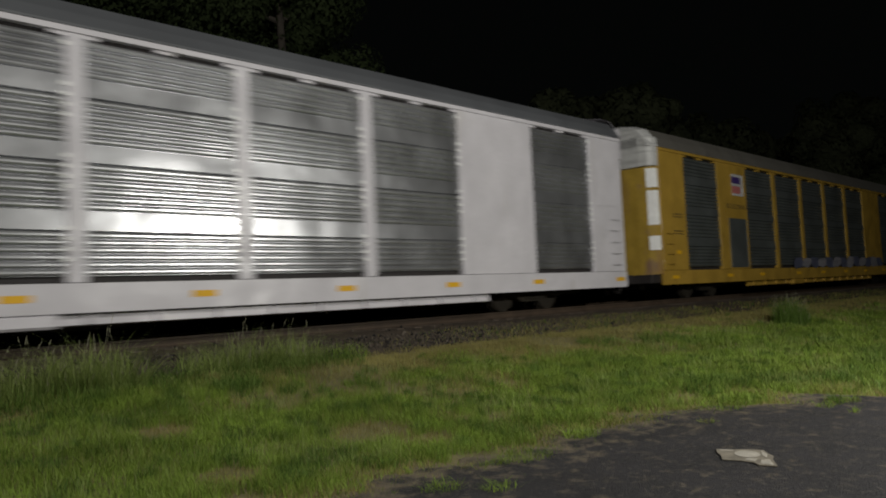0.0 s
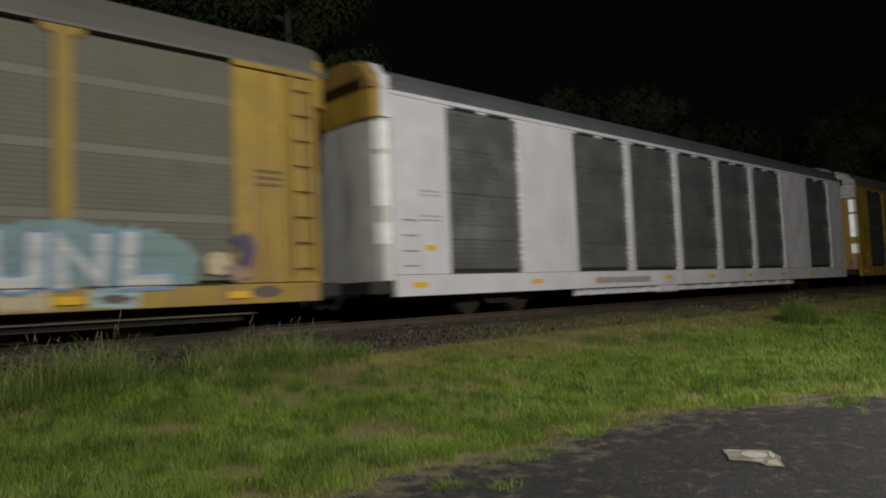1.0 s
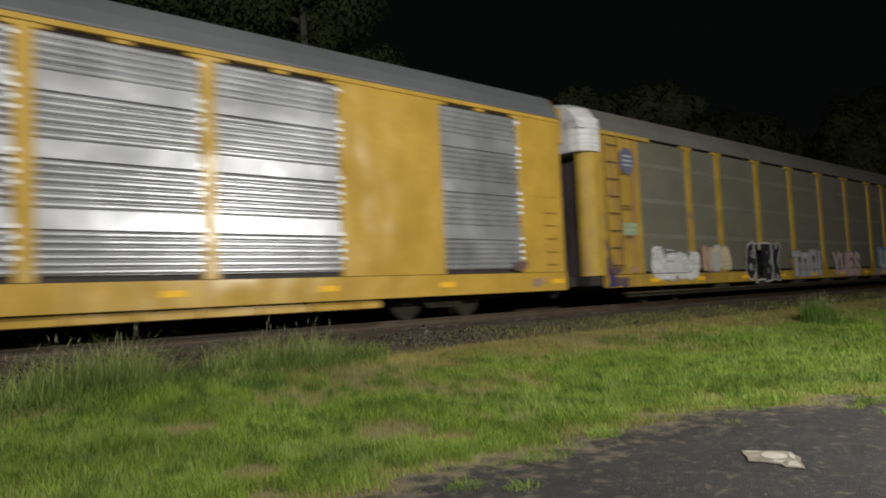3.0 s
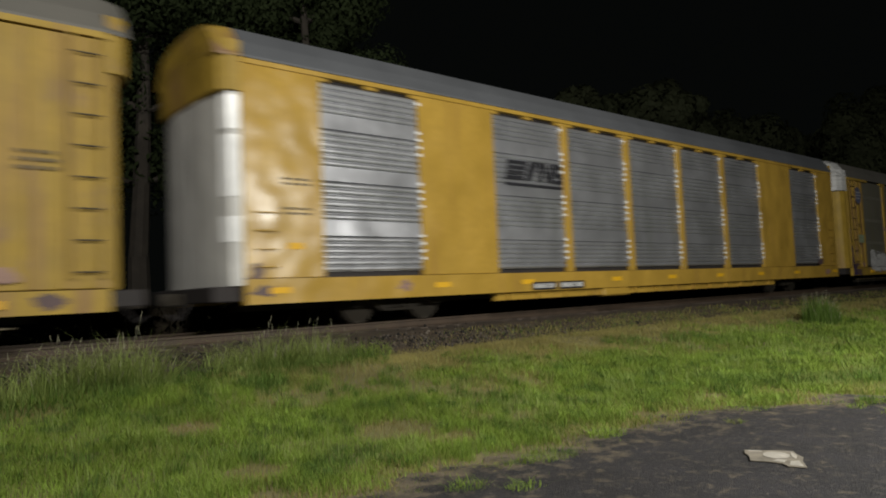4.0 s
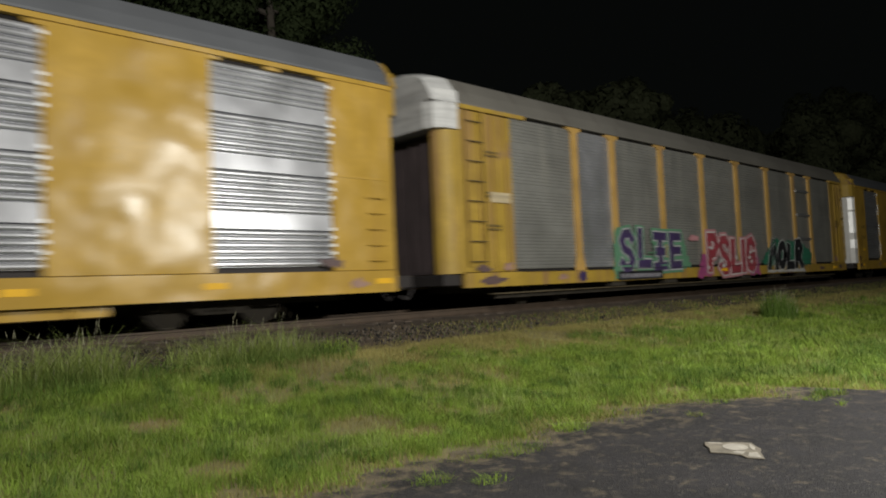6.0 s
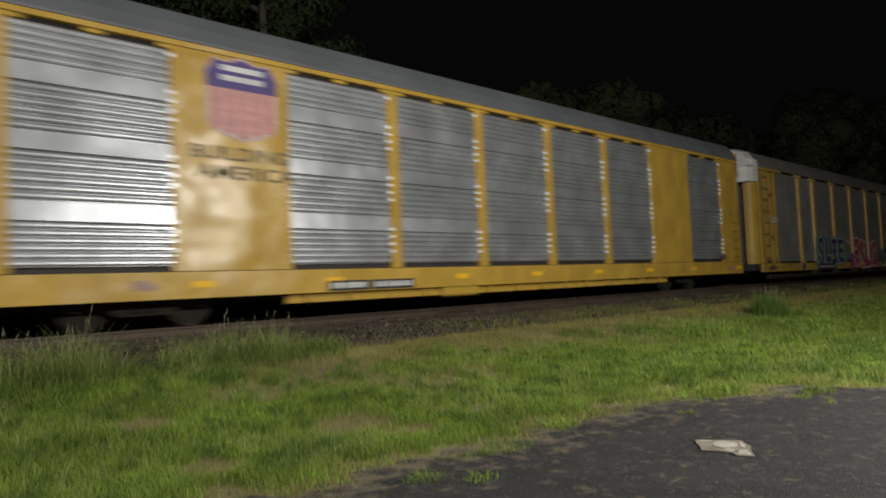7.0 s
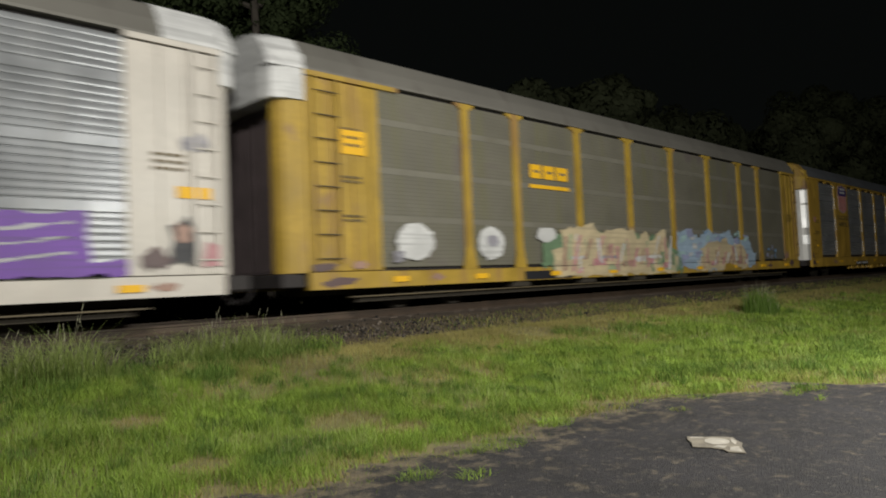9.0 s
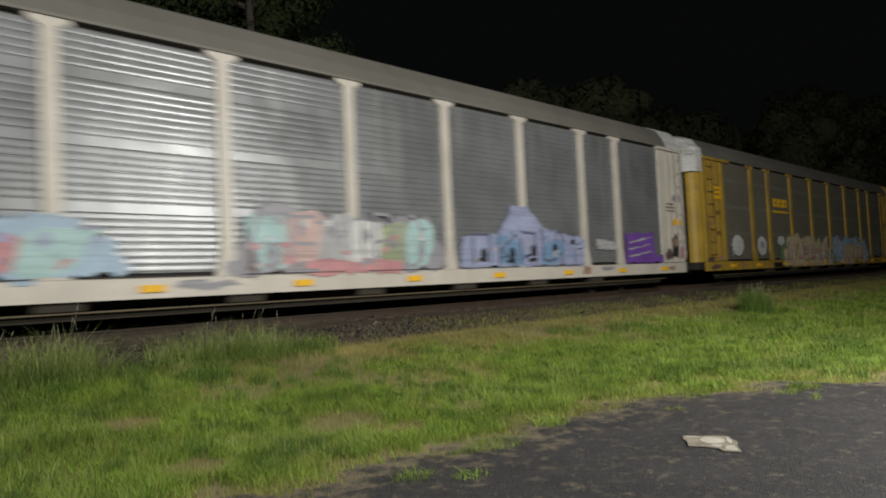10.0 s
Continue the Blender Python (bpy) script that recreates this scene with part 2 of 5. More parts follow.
def sheet_profile(z0, z1, bands, pitch, crest, trough, back, tilt=0.0):
    """Ribs that run along the car, with flat bands between them."""
    pts, z = [], z0
    stops = [(a, b) for a, b in bands if a > z0 and b < z1] + [(z1, z1)]
    for a, b in stops:
        k = max(1, round((a - z) / pitch))
        p = (a - z) / k
        for i in range(k):
            s = z + i * p
            if trough - crest > .01:
                c = .26 * (trough - crest)
                pts += [(trough, s), (trough, s + .06 * p), (crest + c, s + .15 * p), (crest, s + .38 * p), (crest + .001, s + .62 * p), (crest + c, s + .86 * p)]
            else:
                pts += [(trough, s), (trough, s + .08 * p), (crest, s + .20 * p), (crest + .004, s + .88 * p)]
        pts += [(trough, a), (crest + .006 - tilt, a + .012), (crest + .006, b - .012), (trough, b)] if b > a else [(trough, a)]
        z = b
    return pts + [(back, z1), (back, z0)]


def writing(name, text, x, z, w, h, mat, parent, y, shear=0.0, label="", thick=0.004, bold=0.0):
    """Raised letters, drawn to a width and a height."""
    cu = bpy.data.curves.new(name, "FONT")
    cu.body, cu.extrude, cu.shear, cu.offset, cu.resolution_u = text, 0.01, shear, bold, 3
    tmp = bpy.data.objects.new(name, cu)
    scene.collection.objects.link(tmp)
    bpy.context.view_layer.update()
    me = bpy.data.meshes.new_from_object(tmp)
    bpy.data.objects.remove(tmp)
    bpy.data.curves.remove(cu)
    n = len(me.vertices)
    c = np.empty(n * 3)
    me.vertices.foreach_get("co", c)
    c = c.reshape(-1, 3)
    lo, hi = c.min(0), c.max(0)
    u = (c - lo) / np.maximum(hi - lo, 1e-6)
    o = np.stack([x + u[:, 0] * w, y - u[:, 2] * thick, z + u[:, 1] * h], 1)
    me.vertices.foreach_set("co", o.ravel())
    me.update()
    me.materials.clear()
    return part_mesh(name, me, mat, parent, label)


def blob(name, pts, mat, parent, y, seed=0, rough=0.05, thick=0.003, label=""):
    """A patch of paint: a closed outline with an uneven edge."""
    rnd = random.Random(seed)
    out = []
    for i, (x, z) in enumerate(pts):
        x2, z2 = pts[(i + 1) % len(pts)]
        k = max(2, int(math.hypot(x2 - x, z2 - z) / 0.12))
        for j in range(k):
            f = j / k
            out.append((x + (x2 - x) * f + rnd.uniform(-rough, rough), z + (z2 - z) * f + rnd.uniform(-rough, rough)))
    bm = bmesh.new()
    a = [bm.verts.new((x, y, z)) for x, z in out]
    f = bm.faces.new(a)
    r = bmesh.ops.extrude_face_region(bm, geom=[f])
    for v in r["geom"]:
        if isinstance(v, bmesh.types.BMVert):
            v.co.y += thick
    bmesh.ops.triangulate(bm, faces=[f for f in bm.faces if len(f.verts) > 4])
    bmesh.ops.recalc_face_normals(bm, faces=bm.faces)
    return part(name, bm, mat, parent, label)


def oval(cx, cz, rx, rz, k=14):
    return [(cx + rx * math.cos(i * math.tau / k), cz + rz * math.sin(i * math.tau / k)) for i in range(k)]


# ---- ground ----
def slope(x, y):
    """Height of the ground: flat lot, a bank up to the ballast, level behind."""
    f = np.clip((y - 5.0) / 5.08, 0, 1)
    z = 0.63 * (f * f * (3 - 2 * f) * 0.35 + f * 0.65)
    z = z + 0.05 * np.sin(x * 0.9 + 1.3) * np.sin(y * 1.1) * np.clip((y - 5) / 2, 0, 1) * np.clip((9.9 - y) / 1.5, 0, 1)
    return z


def lot_edge(x):
    x = np.asarray(x, float)
    e = np.interp(x, [-60, 2.0, 2.9, 3.5, 4.2, 5.0, 6.0, 6.7, 7.6, 8.4, 9.2, 10.05, 10.35, 10.96, 12.1, 16.8, 28, 80], [5.3, 5.15, 5.12, 5.1, 5.02, 4.9, 4.93, 4.95, 4.93, 4.6, 4.0, 3.92, 3.15, 2.7, 2.4, 2.0, 1.08, 0.2])
    return e + 0.10 * np.sin(x * 3.3) + 0.10 * np.sin(x * 5.1 + 1) + 0.07 * np.sin(x * 11.7 + 2) + 0.03 * np.sin(x * 23.0)


def grid_sheet(name, xs, ys, fn):
    X, Y = np.meshgrid(xs, ys)
    Z = fn(X, Y)
    v = np.stack([X.ravel(), Y.ravel(), Z.ravel()], 1)
    nx, ny = len(xs), len(ys)
    i = (np.arange(ny - 1)[:, None] * nx + np.arange(nx - 1)[None]).ravel()
    return raw_mesh(name, v, np.stack([i, i + 1, i + nx + 1, i + nx], 1))


xs = np.concatenate([np.linspace(-1500, -30, 14), np.arange(-29, 60, 0.4), np.linspace(61, 1500, 24)])
ys = np.concatenate([np.linspace(-1500, -20, 12), np.arange(-19, 0, 2.0), np.arange(0, 18, 0.3), np.linspace(18.5, 1500, 24)])
ground = part_mesh("ground", grid_sheet("ground", xs, ys, lambda x, y: slope(x, y) - 0.03), SOIL)
tagged(ground, "grassy earth bank with bare dry patches beside the track", "ground", kind="structure")


def build_pavement():
    px = np.concatenate([np.linspace(-60, -6, 19), np.arange(-5.5, 14, 0.06), np.linspace(14.5, 80, 40)])
    rows = np.concatenate([np.linspace(0, 0.9, 8), np.linspace(0.93, 1.0, 15)])
    e = lot_edge(px)
    v = []
    for r in rows:
        y = -45 + (e + 45) * r
        z = 0.004 + 0.006 * np.sin(px * 1.1) * np.sin(y * 0.9) - (0.028 if r == 1.0 else 0)
        v.append(np.stack([px, y, z], 1))
    v = np.concatenate(v)
    nx = len(px)
    i = (np.arange(len(rows) - 1)[:, None] * nx + np.arange(nx - 1)[None]).ravel()
    me = raw_mesh("pavement", v, np.stack([i, i + 1, i + nx + 1, i + nx], 1))
    dirt = np.exp(-np.concatenate([(e + 45) * (1 - r) for r in rows]) / .45)
    me.attributes.new("dirt", "FLOAT", "POINT").data.foreach_set("value", dirt.astype(np.float32))
    ob = part_mesh("pavement", me, ASPHALT)
    tagged(ob, "worn dark asphalt lot with a crumbling grassy edge", "pavement", kind="structure")


build_pavement()


def build_sheet_litter():
    base = new("flattened_sheet")
    tagged(base, "flattened dirty white sheet lying on the asphalt", "litter")
    base.matrix_basis = pose(6.24, 2.88, 0.012, 0, 0, 33)
    bm = bmesh.new()
    pts = [(.27, .22), (.26, .06), (.27, -.06), (.25, -.19), (.13, -.20), (.02, -.23), (-.10, -.20), (-.34, -.19), (-.30, -.05), (-.21, -.02), (-.16, .07), (-.13, .22), (.03, .21), (.14, .23)]
    f = bm.faces.new([bm.verts.new((x, y, 0)) for x, y in pts])
    r = bmesh.ops.extrude_face_region(bm, geom=[f])
    for v in r["geom"]:
        if isinstance(v, bmesh.types.BMVert):
            v.co.z += 0.006
    bmesh.ops.recalc_face_normals(bm, faces=bm.faces)
    part("backing", bm, PAPERDIM, base, "stained torn backing")
    bm = bmesh.new()
    bm.faces.new([bm.verts.new((x, y, 0.010)) for x, y in oval(.07, -.02, .13, .11)])
    part("oval_print", bm, PAPER, base, "pale worn oval")
    for q in ([(-.12, -.17), (-.31, -.17), (-.27, -.07), (-.14, -.10)], [(-.10, -.08), (-.19, -.04), (-.14, .04), (-.08, .0)], [(.2, -.16), (.08, -.19), (-.06, -.16), (.04, -.14)], [(.23, .08), (.24, .19), (.2, .2), (.19, .08)]):
        bm = bmesh.new()
        bm.faces.new([bm.verts.new((x, y, 0.0095)) for x, y in q])
        part("torn_flap", bm, PAPER, base)


build_sheet_litter()


# ---- grass ----
def blades(name, X, Y, H, W, lean, mat, label, rnd, zf=slope):
    """Bent blades, two leaf pieces each."""
    n = len(X)
    a = rnd.uniform(0, math.tau, n)
    d = np.stack([np.cos(a), np.sin(a)], 1)
    s = np.stack([-d[:, 1], d[:, 0]], 1)
    Z = zf(X, Y) - 0.035
    P = np.stack([X, Y], 1)
    k = rnd.uniform(0.2, 1, n)[:, None] * lean * H[:, None]
    v = np.empty((n, 5, 3))
    v[:, 0, :2], v[:, 1, :2] = P - s * W[:, None], P + s * W[:, None]
    v[:, 2, :2], v[:, 3, :2] = P + s * W[:, None] * .75 + d * k * .35, P - s * W[:, None] * .75 + d * k * .35
    v[:, 4, :2] = P + d * k
    v[:, 0, 2] = v[:, 1, 2] = Z
    v[:, 2, 2] = v[:, 3, 2] = Z + H * .6 + .02
    v[:, 4, 2] = Z + H + .03
    i = np.arange(n)[:, None] * 5
    f = np.concatenate([i + [0, 1, 2], i + [0, 2, 3], i + [3, 2, 4]], 0)
    ob = part_mesh(name, raw_mesh(name, v.reshape(-1, 3), f), mat)
    tagged(ob, label, "grass", kind="stuff")
    return ob


def patchy(X, Y, s, o):
    return (np.sin(X * s + o) + np.sin(Y * s * 1.31 + 2.1 * o) + np.sin((X + Y) * s * .73 + o * 3.7) + np.sin((X * .6 - Y) * s * 1.9 + o) + np.sin(X * s * 3.1 - o) * .7 + np.sin(Y * s * 3.7 + X * s + o) * .7) / 5.4


BARE = [(4.6, 6.3, .5, .4), (2.75, 5.9, .3, .25), (4.95, 5.68, .4, .2), (2.77, 7.45, .35, .25), (9.95, 4.45, .35, .28), (7.35, 4.95, .45, .16), (1.6, 8.9, .45, .25), (0.3, 7.8, .4, .3), (6.6, 6.9, .25, .15)]


def worn(X, Y):
    """1 in the middle of a bare patch, 0 outside; the rims are ragged."""
    f = np.zeros_like(X)
    for x, y, a, b in BARE:
        f = np.maximum(f, 1.15 - np.hypot((X - x) / a, (Y - y) / b) + .35 * patchy(X, Y, 6.0, x))
    return np.clip(f * 2, 0, 1)


def sow():
    rnd = np.random.default_rng(5)
    for x0, x1, dens, w, hh in ((-1, 6, 3600, .0023, .08), (6, 13, 2600, .0029, .08), (13, 26, 800, .006, .085), (26, 48, 380, .009, .10), (48, 95, 110, .016, .12)):
        n = int((x1 - x0) * 7.6 * dens)
        X, Y = rnd.uniform(x0, x1, n), rnd.uniform(2.8, 10.1, n)
        if x0 >= 13:
            Y = rnd.uniform(1.6, 10.1, n)
        e = lot_edge(X)
        bare = patchy(X, Y, 1.15, 0.7)
        fringe = np.where(Y > e, (Y - e) / 0.5, .7)
        keep = (Y > e + .10) | ((Y > e - 1.3) & (patchy(X, Y, 2.6, 2.2) > 0.42) & (rnd.random(n) < .6))
        keep &= rnd.random(n) < np.clip(1.25 - np.maximum(0, bare - .2) * 4, .3, 1)
        keep &= rnd.random(n) < np.clip(.3 + fringe, .12, 1)
        keep &= rnd.random(n) < np.clip((10.2 - Y) / .9, 0.05, 1)
        wear = worn(X, Y)
        keep &= rnd.random(n) < 1 - .45 * wear
        X, Y, bare, wear = X[keep], Y[keep], bare[keep], wear[keep]
        clump = patchy(X, Y, 2.4, 1.9)
        H = hh * .72 * rnd.uniform(.5, 1.6, len(X)) * (1 + 1.2 * np.clip(clump, -.6, 1)) * (1 - .6 * wear)
        H *= np.clip(1 - .5 * np.clip((Y - 8.45) / 1.2, 0, 1), .3, 1)
        dry = (rnd.random(len(X)) < np.clip(.07 + 1.6 * np.maximum(0, bare - .02), 0, .65) + 1.0 * np.clip((Y - 7.7 - 1.3 * np.clip((7.0 - X) / 3, 0, 1)) / 0.8, 0, 1) * np.clip(1.3 + patchy(X, Y, .8, 4.0), .3, 1.2) + 1.0 * wear)
        W = w * rnd.uniform(.7, 1.4, len(X))
        g = ~dry
        blades("grass", X[g], Y[g], H[g], W[g], 1.9, GRASS, "short uneven green grass on the bank", rnd)
        blades("dry_grass", X[dry], Y[dry], H[dry] * .75, W[dry], 1.1, DRY, "dry straw-coloured grass among the green", rnd)


sow()


def tufts():
    """Thicker tufts that break up the short grass."""
    rnd = np.random.default_rng(21)
    for x0, x1, m, k, w, name in ((-1, 9, 1500, 75, .0025, 0), (9, 20, 1300, 48, .0036, 1), (20, 45, 1300, 24, .008, 2)):
        cx, cy = rnd.uniform(x0, x1, m), rnd.uniform(2.0, 9.7, m)
        e = lot_edge(cx)
        ok = (cy > e + .16) | ((cy > e - .9) & (patchy(cx, cy, 2.6, 2.2) > .42) & (rnd.random(m) < .7))
        ok &= rnd.random(m) < np.clip(.62 + .8 * patchy(cx, cy, 1.7, 3.3), .05, 1) * np.clip((8.75 + .6 * (cx < 5.5) - cy) / .9 + .25 * patchy(cx, cy, 1.1, 5.0), .04, 1)
        ok &= worn(cx, cy) < .2
        cx, cy = cx[ok], cy[ok]
        h = .10 * (.7 + .9 * rnd.random(len(cx)) ** 2) * (1.15 if name else 1)
        r = rnd.uniform(.05, .17, len(cx)) * (1 + .4 * name)
        own = np.repeat(np.arange(len(cx)), k)
        a, q = rnd.uniform(0, math.tau, len(own)), np.sqrt(rnd.random(len(own)))
        X, Y = cx[own] + r[own] * q * np.cos(a), cy[own] + r[own] * q * np.sin(a)
        H = h[own] * rnd.uniform(.55, 1.25, len(own)) * (1 - .3 * q)
        deep = (rnd.random(len(cx)) < .4)[own]
        for pick, m, word in ((~deep, GRASS, "thicker tufts of fresh green grass"), (deep, GRASSDARK, "thicker tufts of deep green grass")):
            blades("grass_tufts", X[pick], Y[pick], H[pick], w * rnd.uniform(.7, 1.4, pick.sum()), 1.4, m, word, rnd)


tufts()


def long_blades():
    """Longer pale blades that stand out of the turf in loose patches."""
    rnd = np.random.default_rng(27)
    for x0, x1, n, w in ((-1, 8, 26000, .0019), (8, 18, 15000, .003), (18, 45, 9000, .007)):
        X, Y = rnd.uniform(x0, x1, n), rnd.uniform(2.2, 9.6, n)
        ok = (Y > lot_edge(X) + .16) & (rnd.random(n) < np.clip(.25 + 1.3 * patchy(X, Y, 3.1, 1.2), .02, 1)) & (worn(X, Y) < .3) & (Y < 8.5 + 1.0 * (X < 6) + .4 * patchy(X, Y, 2, 1))
        X, Y = X[ok], Y[ok]
        blades("long_grass", X, Y, rnd.uniform(.09, .21, len(X)), w * rnd.uniform(.7, 1.4, len(X)), 1.3, WEED, "longer pale grass blades standing out of the turf", rnd)


long_blades()


def bed_height(x, y):
    return np.interp(y, [9.63, 10.06, 10.45, 11.0, 11.55], [.53, .645, .70, .805, .857])


def shoulder_grass():
    """Dry and thin green growth that creeps over the ballast shoulder further along the track."""
    rnd = np.random.default_rng(29)
    for x0, x1, n, w in ((7, 20, 15000, .004), (20, 60, 14000, .009)):
        X, Y = rnd.uniform(x0, x1, n), 9.5 + 1.5 * rnd.random(n) ** 1.5
        ok = rnd.random(n) < np.clip((X - 7.5) / 5, 0, 1) * np.clip(.6 + patchy(X, Y, 1.9, .9), .08, 1)
        X, Y = X[ok], Y[ok]
        dry = rnd.random(len(X)) < .68
        H = rnd.uniform(.03, .11, len(X))
        W = w * rnd.uniform(.7, 1.4, len(X))
        blades("dry_grass", X[dry], Y[dry], H[dry], W[dry], 1.6, DRY, "dry growth creeping over the ballast shoulder", rnd, bed_height)
        blades("grass", X[~dry], Y[~dry], H[~dry], W[~dry], 1.6, GRASSDARK, "thin green growth on the ballast shoulder", rnd, bed_height)


shoulder_grass()


def straggle():
    """Dead and green blades scattered thinly over the dirt at the edge of the asphalt."""
    rnd = np.random.default_rng(23)
    n = 22000
    X = rnd.uniform(0.5, 15, n)
    Y = lot_edge(X) + rnd.normal(.04, .24, n)
    ok = rnd.random(n) < np.clip(.5 + 1.2 * patchy(X, Y, 2.1, .4), .04, 1)
    X, Y = X[ok], Y[ok]
    g = rnd.random(len(X)) < .35
    blades("dry_grass", X[~g], Y[~g], rnd.uniform(.01, .05, (~g).sum()), rnd.uniform(.002, .0045, (~g).sum()), 3.0, DRY, "dead straggling blades over the asphalt edge", rnd)
    blades("grass", X[g], Y[g], rnd.uniform(.02, .07, g.sum()), rnd.uniform(.002, .0045, g.sum()), 1.6, GRASS, "thin green blades over the asphalt edge", rnd)


straggle()


def undergrowth():
    """Added dark leaf mass beyond the track, so the view under cars stays black."""
    g = np.random.default_rng(31)
    n = 40000
    X = g.uniform(-12, 120, n)
    top = 1.5 + .6 * patchy(X, X * .3, .7, 1.0)
    P = np.stack([X, 18.2 + 1.6 * g.random(n), .1 + top * g.random(n)], 1)
    a, b = g.normal(0, 1, (n, 3)), g.normal(0, 1, (n, 3))
    a /= np.linalg.norm(a, axis=1)[:, None]
    b -= a * (a * b).sum(1)[:, None]
    b /= np.linalg.norm(b, axis=1)[:, None]
    s = g.uniform(.12, .3, n)[:, None]
    V = np.stack([P - a * s, P + b * s * .5, P + a * s, P - b * s * .5], 1).reshape(-1, 3)
    ob = part_mesh("undergrowth", raw_mesh("undergrowth", V, np.arange(n * 4).reshape(-1, 4)), BLACKOUT)
    tagged(ob, "added dark leaf mass backing the view under the train", "undergrowth", kind="stuff")


undergrowth()


def weeds():
    """Tall weed clumps at the edge of the ballast, each a thing of its own."""
    rnd = np.random.default_rng(8)
    spots = [(2.15, 9.65, .62, .45, 220), (2.53, 9.55, .72, .42, 260), (2.90, 9.45, .7, .35, 220), (1.40, 9.47, .55, .5, 200), (0.56, 9.48, .5, .5, 160),
             (4.39, 9.91, .5, .4, 180), (4.96, 9.85, .58, .4, 240), (5.52, 9.79, .6, .38, 230), (5.99, 9.88, .45, .35, 150), (4.32, 8.84, .2, .3, 150),
             (20.01, 7.71, .75, .5, 1000), (6.83, 9.96, .28, .4, 100), (9.84, 5.07, .22, .4, 160), (10.78, 4.86, .26, .5, 200), (13.53, 8.01, .26, .5, 150), (12.02, 8.42, .2, .5, 120),
             (1.1, 9.0, .3, .6, 200), (2.3, 9.05, .34, .6, 240), (3.6, 9.4, .3, .5, 180), (5.0, 9.4, .3, .6, 240), (6.3, 9.55, .25, .5, 160), (4.25, 8.75, .2, .3, 160), (3.85, 4.31, .1, .16, 60), (4.17, 3.96, .09, .14, 50), (6.2, 4.66, .16, .22, 100), (7.57, 3.91, .07, .1, 30), (8.6, 4.2, .14, .3, 90), (10.35, 5.19, .2, .4, 160), (9.23, 5.49, .14, .35, 130), (11.6, 4.1, .2, .5, 160), (13.2, 3.5, .22, .5, 160), (7.9, 8.43, .14, .4, 130), (15.85, 4.39, .26, .6, 200), (14.36, 4.03, .26, .6, 200), (12.30, 3.87, .22, .5, 160)]
    for x, y, h, r, n in spots:
        n, h, r = int(n * 3.3), h * 1.12, r * 1.1
        a, q = rnd.uniform(0, math.tau, n), r * np.sqrt(rnd.random(n))
        X, Y = x + q * np.cos(a) * 1.1, y + q * np.sin(a) * .8
        H = h * (.2 + .95 * rnd.random(n) ** 2.0) * (1 - .4 * q / r)
        base = blades("weed_clump", X, Y, H, .0031 * rnd.uniform(.6, 1.6, n), (1.3 if n > 3000 else 2.9) * rnd.uniform(.1, 1.4, n)[:, None], GRASSDARK if n > 3000 else WEED if h > .4 else GRASS if n < 340 else GRASSDARK, "clump of tall weedy grass gone to seed", rnd)
        base["kind"], base["category"] = "", "weed"
        del base["kind"]
        if h > .45:
            k = n // 34
            bm = bmesh.new()
            for i in range(k):
                p = Vector((X[i], Y[i], float(slope(X[i], Y[i])) + H[i] * 1.05))
                d = Vector((rnd.uniform(-.3, .5), rnd.uniform(-.2, .2), 1)).normalized()
                tube(bm, p - d * .3 * H[i], p + d * .06, .0014, .0012, 3)
                tube(bm, p + d * .04, p + d * rnd.uniform(.09, .15), .005, .0015, 4)
            tagged(part("seed_head", bm, SEED, base, "pale seed heads on thin stalks"), kind="stuff")


weeds()


def debris():
    """Pale grit, chips and dead leaf scraps strewn over the asphalt, thickest by its edge."""
    rnd = np.random.default_rng(12)
    n = 1300
    X = rnd.uniform(1, 14, n)
    back = rnd.exponential(1.3, n)
    Y = lot_edge(X) - back
    R = rnd.uniform(.002, .007, n) * (1 + 1.2 * (rnd.random(n) < .06))
    k = 5
    a = np.linspace(0, math.tau, k, endpoint=False)[None] + rnd.uniform(0, 6, n)[:, None]
    rr = R[:, None] * rnd.uniform(.5, 1.4, (n, k))
    v = np.stack([X[:, None] + rr * np.cos(a), Y[:, None] + rr * np.sin(a) * .8, np.full((n, k), .014) + rnd.uniform(0, .004, (n, k))], 2)
    tip = np.stack([X, Y, .018 + R * .6], 1)[:, None]
    v = np.concatenate([v, tip], 1)
    i = np.arange(n)[:, None] * (k + 1)
    f = np.concatenate([i + [q, (q + 1) % k, k] for q in range(k)], 0)
    ob = part_mesh("grit", raw_mesh("grit", v.reshape(-1, 3), f), GRIT)
    tagged(ob, "pale grit and scraps strewn over the asphalt", "debris", kind="stuff")


debris()


